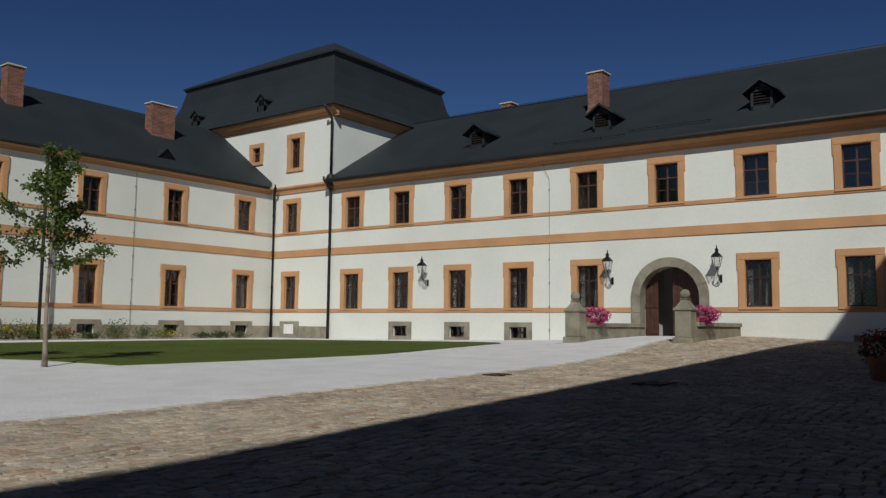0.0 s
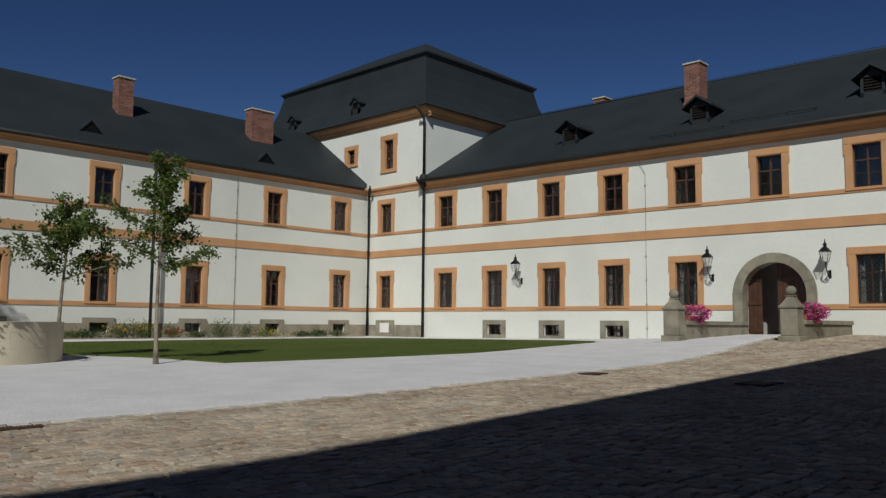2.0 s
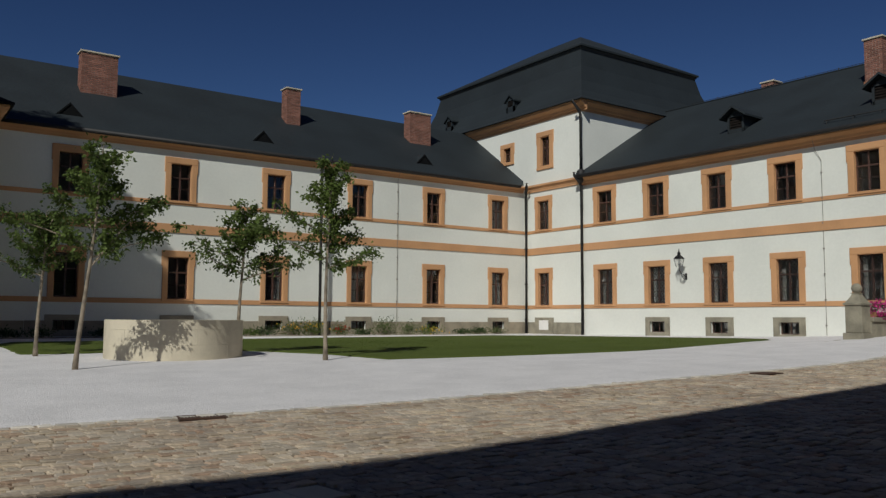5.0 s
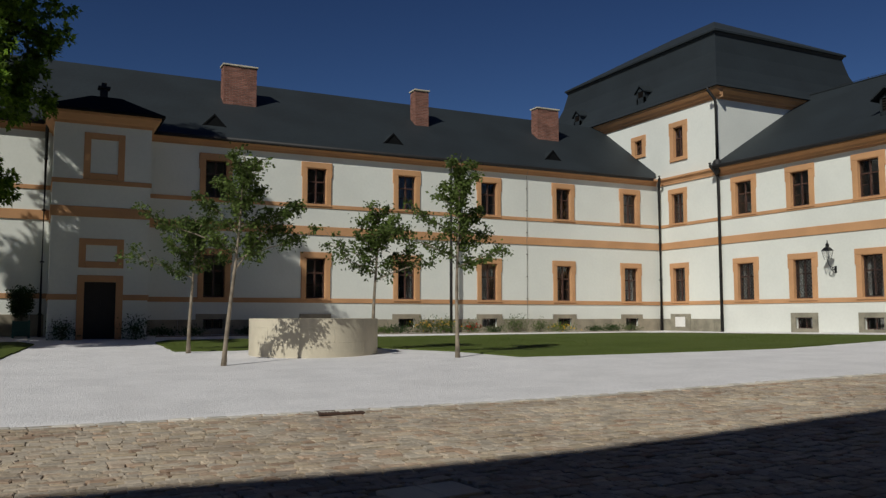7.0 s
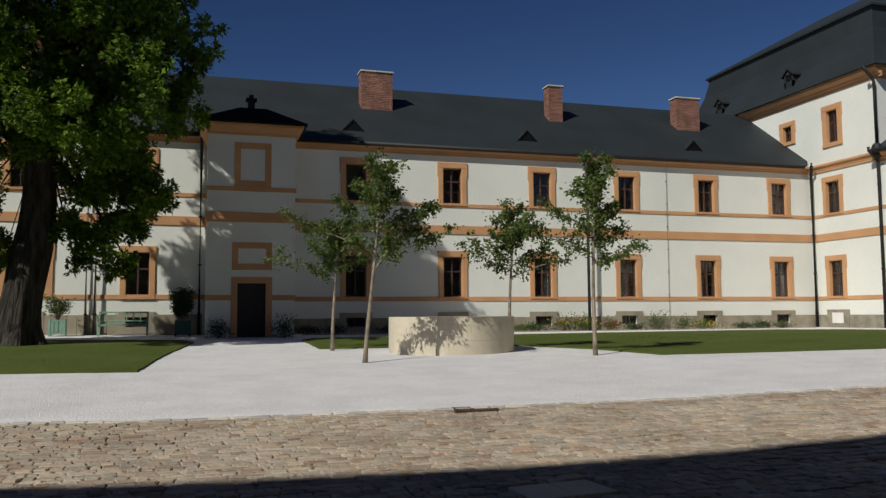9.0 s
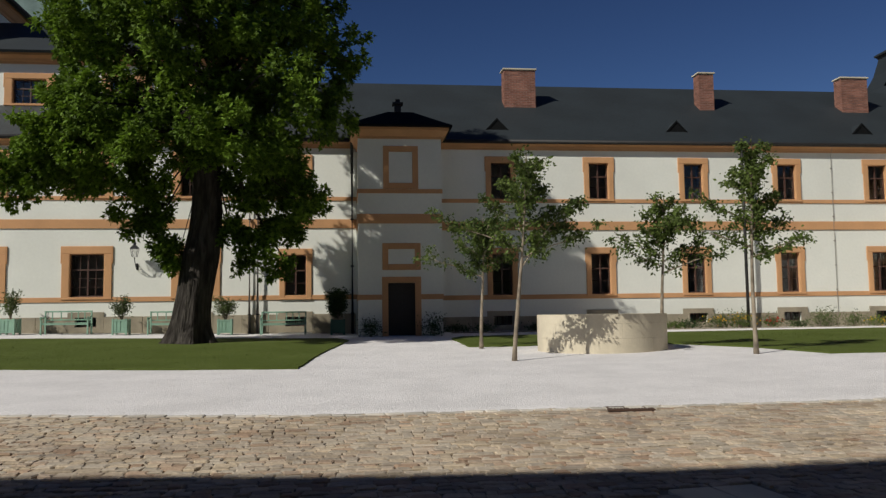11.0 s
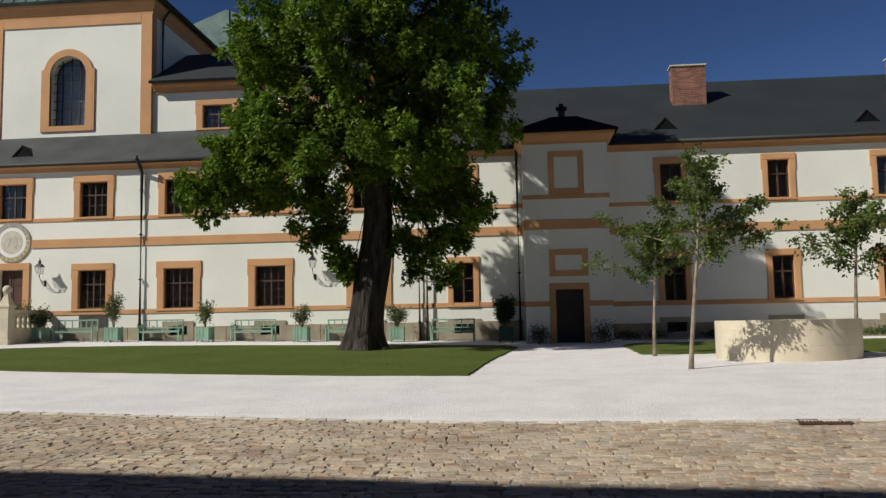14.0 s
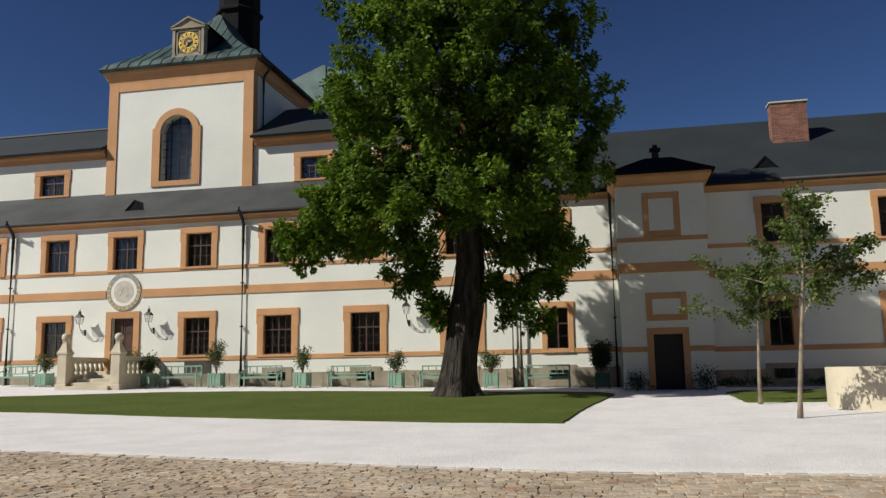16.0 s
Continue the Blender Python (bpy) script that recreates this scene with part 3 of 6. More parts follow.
slab("roof_attic_back", [(-34.0, 39.15, 14.5), (-6.0, 39.15, 14.5), (-6.0, 46.0, 11.0), (-34.0, 46.0, 11.0)], 0.12, SLATE, "dark slate back slope")


def gutter(name, a, b, r=0.09):
    bm = bmesh.new()
    tube(bm, [a, b], r, 8)
    return struct(name, bm, PIPE, "dark metal eaves gutter", "gutter", smooth=True)


gutter("gutter_north_east", (3.75, EB - 0.05, E_Z - 0.08), (28.6, EB - 0.05, E_Z - 0.08))
gutter("gutter_north_west", (-34.0, EB - 0.05, E_Z - 0.08), (0.0, EB - 0.05, E_Z - 0.08))
gutter("gutter_east", TURN @ Vector((EA - 0.05, -6.0, E_Z - 0.07)), TURN @ Vector((EA - 0.05, 28.8, E_Z - 0.07)))

# corner tower roof: a flared lower slope, a dark cornice and a low hipped cap
TX0, TX1, TY0, TY1 = A_X, 41.9, 28.78, 44.8


def ring(inset, z):
    return [(TX0 + inset, TY0 + inset, z), (TX1 - inset, TY0 + inset, z), (TX1 - inset, TY1 - inset, z), (TX0 + inset, TY1 - inset, z)]


bm = bmesh.new()
levels = [(-0.55, 11.80), (-0.12, 12.06), (0.42, 12.58), (0.90, 13.30), (1.28, 14.25), (1.52, 15.28)]
rings = [[bm.verts.new(p) for p in ring(i, z)] for i, z in levels]
for a, b in zip(rings, rings[1:]):
    for k in range(4):
        bm.faces.new((a[k], a[(k + 1) % 4], b[(k + 1) % 4], b[k]))
bm.faces.new(rings[0][::-1])
struct("roof_tower", bm, SLATE, "dark slate flared mansard roof of the corner tower", "roof")
bm = bmesh.new()
levels = [(1.50, 15.20), (1.42, 15.34), (1.34, 15.38), (1.34, 15.48), (6.2, 18.2)]
rings = [[bm.verts.new(p) for p in ring(i, z)] for i, z in levels]
for a, b in zip(rings, rings[1:]):
    for k in range(4):
        bm.faces.new((a[k], a[(k + 1) % 4], b[(k + 1) % 4], b[k]))
bm.faces.new(rings[-1])
struct("roof_tower_cap", bm, SLATE, "dark cornice and low hipped cap of the tower roof", "roof")

# inner shells that keep the rooms dark
def shell(name, x0, x1, y0, y1, z0, z1):
    bm = bmesh.new()
    box(bm, x0, x1, y0, y1, z0, z1)
    return struct(name, bm, INSIDE, "plain room walls behind the windows", "wall")


shell("wall_rooms_north", 0.0, 29.2, 35.4, 35.5, -1.2, 8.0)
shell("wall_rooms_west", -34.0, 0.0, 35.75, 35.85, -1.2, 8.0)
shell("wall_rooms_east", 31.9, 32.0, -6.0, 28.7, -1.2, 8.0)
shell("wall_rooms_tower", 31.9, 32.0, 29.3, 44.0, -1.2, 11.5)
shell("wall_rooms_attic", -34.0, -4.0, 38.0, 38.1, 8.0, 11.9)
shell("wall_attic_end", -4.1, -3.95, 35.75, 46.0, 8.0, 11.9)
bm = bmesh.new()
box(bm, -34.0, 29.2, 33.65, 38.0, 4.7, 4.9)
box(bm, 31.3, 34.0, -6.0, 44.0, 4.7, 4.9)
struct("floor_upper", bm, INSIDE, "upper storey floor inside the wings", "floor")
bm = bmesh.new()
box(bm, -34.0, -4.2, 33.65, 35.15, 7.7, 7.8)
box(bm, 0.0, 29.2, 33.65, 35.4, 7.7, 7.8)
box(bm, 31.3, 31.9, -6.0, 44.0, 7.7, 7.8)
struct("ceiling", bm, INSIDE, "ceiling over the upper rooms", "ceiling")

# the unseen wing behind the camera, its outline fitted to throw the long shadow
bm = bmesh.new()
H = 15.0
SOUTH = [(-42.0, 0.8), (-20.75, -2.68), (-16.6, -3.08), (-12.5, -3.74), (-10.25, -3.86), (-6.9, -3.65), (0.0, -3.38), (4.0, -3.3), (29.2, -3.9)]
for (x0, y0), (x1, y1) in zip(SOUTH, SOUTH[1:]):
    quad(bm, (x0, y0, -2), (x1, y1, -2), (x1, y1, H), (x0, y0, H))
    quad(bm, (x0, y0, H), (x1, y1, H), (x1, y1 - 9, H + 3.0), (x0, y0 - 9, H + 3.0))
    quad(bm, (x0, y0 - 18, -2), (x0, y0 - 18, H), (x1, y1 - 18, H), (x1, y1 - 18, -2))
    quad(bm, (x0, y0 - 18, H), (x0, y0 - 9, H + 3.0), (x1, y1 - 9, H + 3.0), (x1, y1 - 18, H))
bmesh.ops.remove_doubles(bm, verts=bm.verts[:], dist=0.0005)
# stone instead of white plaster, to bounce less light into the shade
struct("wall_south", bm, STONE, "unseen sandstone-coloured wing that throws the long shadow", "wall")


# ---- ground ----
def sheet(name, xs, ys, lift, material, label, category, kind="structure"):
    me = bpy.data.meshes.new(name)
    pts = [(x, y, ground_z(x, y) + lift) for y in ys for x in xs]
    n = len(xs)
    faces = [(j * n + i, j * n + i + 1, (j + 1) * n + i + 1, (j + 1) * n + i) for j in range(len(ys) - 1) for i in range(n - 1)]
    me.from_pydata(pts, [], faces)
    me.materials.append(material)
    return tagged(new(name, me), label, category, kind=kind)


def spaced(a, b, step):
    n = max(1, round((b - a) / step))
    return [a + (b - a) * i / n for i in range(n + 1)]


sheet("ground", [-1500, -300, -80] + spaced(-40, 30.6, 1.2) + [60, 300, 1500], [-1500, -300, -40] + spaced(-6, 33.1, 1.2) + [60, 300, 1500], -0.012, SOIL, "sandy ground under the courtyard", "ground")

EDGE = [(-40.0, 15.6), (-10.0, 12.1), (-2.3, 10.85), (0.0, 10.6), (3.5, 10.12), (6.5, 9.72), (11.0, 9.5), (14.0, 9.28), (17.0, 9.15), (21.0, 9.35), (26.0, 10.1), (30.4, 10.6)]


def edge_y(x):
    """Where the setts end and the gravel begins."""
    return float(np.interp(x, [e[0] for e in EDGE], [e[1] for e in EDGE]))


me = bpy.data.meshes.new("gravel_court")
gx = spaced(-40, 30.3, 0.6)
gt = [0, 0.02, 0.05, 0.1, 0.2, 0.35, 0.5, 0.65, 0.8, 0.9, 1.0]
wob = random.Random(3)
pts = []
for x in gx:
    e = edge_y(x) + wob.uniform(-0.06, 0.06)
    for t in gt:
        y = e + (33.0 - e) * t
        pts.append((x, y, ground_z(x, y) + (0.012 if t else -0.03)))
n = len(gt)
me.from_pydata(pts, [], [(i * n + j, (i + 1) * n + j, (i + 1) * n + j + 1, i * n + j + 1) for i in range(len(gx) - 1) for j in range(n - 1)])
me.materials.append(GRAVEL)
tagged(new("gravel_court", me), "bright white crushed gravel covering the courtyard", "gravel", kind="structure")

LAWN_E = [(10.5, 16.75), (10.15, 19.4), (9.0, 21.8), (7.0, 23.1), (5.0, 22.7), (3.4, 23.0), (3.45, 27.6), (4.0, 28.7), (23.6, 28.9), (25.4, 27.0), (26.3, 18.0), (26.0, 16.4), (25.0, 15.6), (17.4, 15.3), (13.8, 16.0)]
LAWN_W = [(-1.08, 17.4), (-0.7, 22.0), (0.0, 27.8), (-0.5, 28.9), (-10.5, 29.1), (-14.0, 28.8), (-16.8, 28.1), (-19.1, 26.8), (-21.2, 25.2), (-24.0, 23.2), (-28.0, 21.9), (-32.0, 21.1), (-22.0, 20.5), (-15.0, 19.65), (-11.0, 18.7), (-6.5, 17.9), (-3.8, 17.5)]


def inside(p, poly):
    x, y, hit = p[0], p[1], False
    for (x0, y0), (x1, y1) in zip(poly, poly[1:] + poly[:1]):
        if (y0 > y) != (y1 > y) and x < x0 + (y - y0) * (x1 - x0) / (y1 - y0):
            hit = not hit
    return hit


def lawn(name, poly, label):
    bm = bmesh.new()
    dense = []
    for (x0, y0), (x1, y1) in zip(poly, poly[1:] + poly[:1]):
        k = max(1, int(math.hypot(x1 - x0, y1 - y0) / 0.35))
        dense += [(x0 + (x1 - x0) * i / k + wob.uniform(-0.03, 0.03), y0 + (y1 - y0) * i / k + wob.uniform(-0.03, 0.03)) for i in range(k)]
    top = [bm.verts.new((x, y, ground_z(x, y) + 0.05)) for x, y in dense]
    low = [bm.verts.new((x, y, ground_z(x, y) - 0.03)) for x, y in dense]
    f = bm.faces.new(top)
    for i in range(len(dense)):
        j = (i + 1) % len(dense)
        bm.faces.new((top[i], low[i], low[j], top[j]))
    bmesh.ops.triangulate(bm, faces=[f])
    struct(name, bm, GRASS, label, "lawn")
    rng = np.random.default_rng(5)
    xs, ys = [p[0] for p in poly], [p[1] for p in poly]
    count = 34000
    verts, faces = [], []
    while len(faces) < count:
        x, y = rng.uniform(max(min(xs), -27), max(xs)), rng.uniform(min(ys), max(ys))
        if not inside((x, y), poly):
            continue
        a, h, w = rng.uniform(0, 6.28), rng.uniform(0.010, 0.024), 0.008
        z = ground_z(x, y) + 0.045
        i = len(verts)
        verts += [(x - w * math.cos(a), y - w * math.sin(a), z), (x + w * math.cos(a), y + w * math.sin(a), z), (x + rng.uniform(-0.03, 0.03), y + rng.uniform(-0.03, 0.03), z + h)]
        faces.append((i, i + 1, i + 2))
    me = bpy.data.meshes.new("grass_blades")
    me.from_pydata(verts, [], faces)
    me.materials.append(BLADE)
    tagged(new("grass_blades", me), "short mown grass blades", "grass", kind="stuff")


lawn("lawn_east", LAWN_E, "close-mown green lawn with a curved corner")
lawn("lawn_west", LAWN_W, "close-mown green lawn under the old tree")


# ---- portal bay beside the tree ----
PY = 30.40
bay = thing("portal_bay", "cream plastered portal bay with ochre bands and a dark slate hood", "portal", kind="structure")
bx0, bx1 = 0.34, 3.51
bm = bmesh.new()
prism(bm, [(bx0, -1.2), (1.42, -1.2), (1.42, 1.95), (2.50, 1.95), (2.50, -1.2), (bx1, -1.2), (bx1, 7.84), (bx0, 7.84)], PY, B_Y + 0.59)
part("wall", bm, WHITE, bay)
FP = pose(0, PY, 0)
for x0, x1, z0, z1, p in ((bx0, bx1, 5.33, 5.49, 0.035), (bx0, bx1, 4.18, 4.54, 0.045), (bx0, 1.18, 1.31, 1.50, 0.035), (2.73, bx1, 1.31, 1.50, 0.035)):
    bm = bmesh.new()
    box(bm, x0 - p, x1 + p, PY - p, B_Y, z0, z1)
    part("band", bm, ORANGE, bay, "ochre plaster band", bevel=0.008)


def frame_part(name, x0, x1, z0, z1, w, parent, open_bottom=False):
    bm = bmesh.new()
    box(bm, x0, x0 + w, PY - 0.05, PY + 0.02, z0, z1)
    box(bm, x1 - w, x1, PY - 0.05, PY + 0.02, z0, z1)
    box(bm, x0 + w, x1 - w, PY - 0.05, PY + 0.02, z1 - w, z1)
    if not open_bottom:
        box(bm, x0 + w, x1 - w, PY - 0.05, PY + 0.02, z0, z0 + w)
    return part(name, bm, ORANGE, parent, "ochre plaster frame", bevel=0.01)


frame_part("blind_panel_frame", 1.29, 2.62, 5.50, 7.14, 0.22, bay)
frame_part("inscription_frame", 1.24, 2.68, 2.42, 3.43, 0.22, bay)
frame_part("door_surround", 1.22, 2.69, -0.3, 2.16, 0.23, bay, True)
bm = bmesh.new()
box(bm, 1.43, 2.49, PY + 0.32, PY + 0.38, -0.3, 1.94)
for x in (1.51, 2.00):
    for z in (0.15, 0.80, 1.40):
        box(bm, x, x + 0.42, PY + 0.30, PY + 0.33, z, z + 0.5)
part("door", bm, DARKWOOD, bay, "dark timber door in deep shade")
bm = bmesh.new()
prof = [(0.0, 7.42), (0.05, 7.42), (0.05, 7.51), (0.13, 7.56), (0.22, 7.69), (0.28, 7.73), (0.28, 7.83), (0.0, 7.83)]
for k in range(len(prof) - 1):
    (p0, z0), (p1, z1) = prof[k], prof[k + 1]
    quad(bm, (bx0 - p0, PY - p0, z0), (bx1 + p0, PY - p0, z0), (bx1 + p1, PY - p1, z1), (bx0 - p1, PY - p1, z1))
    quad(bm, (bx0 - p0, PY - p0, z0), (bx0 - p1, PY - p1, z1), (bx0 - p1, B_Y, z1), (bx0 - p0, B_Y, z0))
    quad(bm, (bx1 + p0, PY - p0, z0), (bx1 + p0, B_Y, z0), (bx1 + p1, B_Y, z1), (bx1 + p1, PY - p1, z1))
part("cornice", bm, ORANGE, bay, "stepped ochre cornice")
bm = bmesh.new()
ex0, ex1, ey, ez = bx0 - 0.38, bx1 + 0.40, PY - 0.42, 7.89
bk = 34.8
mid = [((ex0 + 0.55), ey + 0.5, 8.19), ((ex1 - 0.55), ey + 0.5, 8.19)]
quad(bm, (ex0, ey, ez), (ex1, ey, ez), mid[1], mid[0])
quad(bm, mid[0], mid[1], (2.52, 31.5, 8.74), (1.52, 31.5, 8.74))
quad(bm, (ex0, ey, ez), mid[0], (ex0 + 0.55, bk, 8.19), (ex0, bk, ez))
quad(bm, (ex1, ey, ez), (ex1, bk, ez), (ex1 - 0.55, bk, 8.19), mid[1])
quad(bm, mid[0], (1.52, 31.5, 8.74), (1.52, bk, 8.74), (ex0 + 0.55, bk, 8.19))
quad(bm, mid[1], (ex1 - 0.55, bk, 8.19), (2.52, bk, 8.74), (2.52, 31.5, 8.74))
quad(bm, (1.52, 31.5, 8.74), (2.52, 31.5, 8.74), (2.52, bk, 8.74), (1.52, bk, 8.74))
quad(bm, (ex0, ey, ez - 0.07), (ex0, bk, ez - 0.07), (ex1, bk, ez - 0.07), (ex1, ey, ez - 0.07))
quad(bm, (ex0, ey, ez - 0.07), (ex1, ey, ez - 0.07), (ex1, ey, ez), (ex0, ey, ez))
quad(bm, (ex0, ey, ez - 0.07), (ex0, ey, ez), (ex0, bk, ez), (ex0, bk, ez - 0.07))
quad(bm, (ex1, ey, ez - 0.07), (ex1, bk, ez - 0.07), (ex1, bk, ez), (ex1, ey, ez))
part("hood_roof", bm, SLATE_BLACK, bay, "dark slate hipped hood")
bm = bmesh.new()
box(bm, 1.80, 2.06, 31.45, 31.71, 8.6, 9.03)
box(bm, 1.72, 2.14, 31.37, 31.79, 9.03, 9.11)
box(bm, 1.84, 2.02, 31.49, 31.67, 9.11, 9.26)
part("finial", bm, IRON, bay, "small dark metal vent finial", bevel=0.01)

# ---- gate arch in the east wing ----
arch = thing("gate_arch", "round-headed grey stone gateway with one oak leaf standing open", "gateway", kind="structure")
arch.matrix_world = FE
outer, base_z = 1.49, 0.0
steps = 9
rng = random.Random(8)
for k in range(steps):
    a0, a1 = math.pi * k / steps, math.pi * (k + 1) / steps
    bm = bmesh.new()
    pr = 0.11 + rng.uniform(-0.01, 0.012)
    rim = []
    for a in (a0 + 0.002, a0 + (a1 - a0) / 3, a0 + (a1 - a0) * 2 / 3, a1 - 0.002):
        rim.append((-ARCH_Y + outer * math.cos(a), ARCH_SPRING + outer * math.sin(a)))
    for a in (a1 - 0.002, a0 + (a1 - a0) * 2 / 3, a0 + (a1 - a0) / 3, a0 + 0.002):
        rim.append((-ARCH_Y + (ARCH_R - 0.01) * math.cos(a), ARCH_SPRING + (ARCH_R - 0.01) * math.sin(a)))
    prism(bm, rim, -pr, 0.45)
    part("voussoir", bm, GREYSTONE, arch)
for s in (-1, 1):
    z = base_z
    for k, h in enumerate((0.62, 0.68, 0.60)):
        bm = bmesh.new()
        flare = 0.14 if k == 0 else 0.0
        a, b = sorted((s * (ARCH_R - 0.01), s * (outer + flare)))
        box(bm, -ARCH_Y + a, -ARCH_Y + b, -0.11 - flare * 0.4, 0.45, z + 0.004, z + h)
        part("jamb_stone", bm, GREYSTONE, arch, bevel=0.012)
        z += h
for x0, x1 in ((-ARCH_Y - 1.13, -ARCH_Y - 0.61), (-ARCH_Y - 0.04, -ARCH_Y + 0.94)):
    bm = bmesh.new()
    n = max(2, round((x1 - x0) / 0.2))
    for k in range(n):
        a = x0 + (x1 - x0) * k / n
        box(bm, a + 0.004, a + (x1 - x0) / n - 0.004, 0.46, 0.52, 0.1, ARCH_SPRING + ARCH_R - 0.02)
    for z in (0.5, 1.5, 2.4):
        box(bm, x0, x1, 0.43, 0.47, z, z + 0.14)
    part("gate_leaf", bm, OAK, arch, "oak gate leaf", bevel=0.004)
for s in (-1, 1):
    rim = [(-ARCH_Y + s * ARCH_R * math.cos(math.pi / 2 * k / 10), ARCH_SPRING + ARCH_R * math.sin(math.pi / 2 * k / 10)) for k in range(11)]
    rim.append((-ARCH_Y + s * ARCH_R, ARCH_SPRING + ARCH_R))
    bm = bmesh.new()
    prism(bm, rim if s > 0 else rim[::-1], 0.0, 0.6)
    part("spandrel", bm, WHITE, arch, "cream plastered wall above the arch")
bm = bmesh.new()
box(bm, -ARCH_Y - 1.3, -ARCH_Y + 1.3, -0.5, 2.0, -0.3, 0.38)
part("threshold", bm, GREYSTONE, arch, "worn stone threshold")


def ball_pier(name, x, y, z, h, w, material, label):
    """A square pier with a bell-shaped cap and a stone ball."""
    t = thing(name, label, "stone pier", group="stone piers")
    t.matrix_world = pose(x, y, z)
    bm = bmesh.new()
    box(bm, -w * 0.62, w * 0.62, -w * 0.62, w * 0.62, -0.25, h * 0.10)
    part("base", bm, material, t, bevel=0.02)
    bm = bmesh.new()
    box(bm, -w * 0.5, w * 0.5, -w * 0.5, w * 0.5, h * 0.10, h * 0.60)
    part("shaft", bm, material, t, bevel=0.015)
    bm = bmesh.new()
    lv = [(0.50, 0.60), (0.57, 0.61), (0.58, 0.64), (0.50, 0.655), (0.44, 0.68), (0.33, 0.73), (0.24, 0.78), (0.20, 0.815), (0.25, 0.82), (0.25, 0.835)]
    rings = [[bm.verts.new((sx * w * r, sy * w * r, h * zz)) for sx, sy in ((-1, -1), (1, -1), (1, 1), (-1, 1))] for r, zz in lv]
    for a, b in zip(rings, rings[1:]):
        for k in range(4):
            bm.faces.new((a[k], a[(k + 1) % 4], b[(k + 1) % 4], b[k]))
    bm.faces.new(rings[0][::-1])
    bm.faces.new(rings[-1])
    part("cap", bm, material, t)
    bm = bmesh.new()
    r = min(w * 0.42, h * 0.094)
    lathe(bm, [(r * math.sin(a), h * 0.828 + r * 0.95 - r * math.cos(a)) for a in (math.pi * k / 10 for k in range(1, 10))], 16)
    part("ball", bm, material, t, smooth=True)
    return t


def petals(name, centre, radius, flat, count, size, material, parent, seed):
    rng = np.random.default_rng(seed)
    p = rng.normal(size=(count, 3))
    p = p / np.linalg.norm(p, axis=1, keepdims=True) * (radius * rng.uniform(0.4, 1.0, (count, 1)) ** 0.6)
    p[:, 2] *= flat
    return leaf_cloud(name, p + np.array(centre), size, material, parent, rng)


def leaf_cloud(name, pts, size, material, parent, rng, droop=0.3, narrow=0.5):
    """Many small bent leaves at the given points, as one mesh."""
    n = len(pts)
    a = rng.uniform(0, 2 * np.pi, n)
    tilt = rng.normal(-droop, 0.55, n)
    way = np.stack([np.cos(a) * np.cos(tilt), np.sin(a) * np.cos(tilt), np.sin(tilt)], 1)
    side = np.cross(way, rng.normal(size=(n, 3)))
    side /= np.linalg.norm(side, axis=1, keepdims=True) + 1e-9
    up = np.cross(side, way)
    s = size * rng.uniform(0.65, 1.3, (n, 1))
    v = np.stack([pts, pts + way * s * 0.5 + side * s * narrow * 0.5 + up * s * 0.08, pts + way * s, pts + way * s * 0.5 - side * s * narrow * 0.5 + up * s * 0.08], 1).reshape(-1, 3)
    f = np.arange(4 * n).reshape(-1, 4)
    me = bpy.data.meshes.new(name)
    me.from_pydata(v.tolist(), [], f.tolist())
    me.materials.append(material)
    ob = tagged(new(name, me), kind="stuff")
    ob.parent = parent
    return ob


for px, py in ((24.5, 12.6), (24.9, 9.0)):
    z = ground_z(px, py)
    ball_pier("stone_pier", px, py, z, 1.64, 0.51, GREYSTONE, "weathered grey stone pier topped with a ball, beside the gateway")
    low = thing("parapet_wall", "low weathered stone parapet leading to the gateway", "parapet", group="gateway parapets")
    bm = bmesh.new()
    box(bm, px + 0.4, A_X + 0.5, py - 0.2, py + 0.2, z - 0.3, z + 0.50)
    part("wall", bm, GREYSTONE, low, bevel=0.015)
    for k in range(3):
        a = px + 0.42 + (A_X - px + 0.06) * k / 3
        bm = bmesh.new()
        box(bm, a + 0.005, a + (A_X - px + 0.06) / 3 - 0.005, py - 0.26, py + 0.26, z + 0.50, z + 0.64)
        part("coping_stone", bm, GREYSTONE, low, bevel=0.015)
    tub = thing("flower_box", "trough of bright pink geraniums on the parapet", "flower box", group="pink flower boxes")
    bm = bmesh.new()
    box(bm, px + 0.75, px + 1.75, py - 0.16, py + 0.16, z + 0.64, z + 0.80)
    part("trough", bm, TERRACOTTA, tub, bevel=0.01)
    petals("foliage", (px + 1.2, py - 0.08, z + 0.84), 0.48, 0.55, 420, 0.09, LEAF_DARK, tub, 3)
    fl = petals("blossom", (px + 1.2, py - 0.12, z + 0.88), 0.56, 0.62, 900, 0.085, PETAL_PINK, tub, 4)

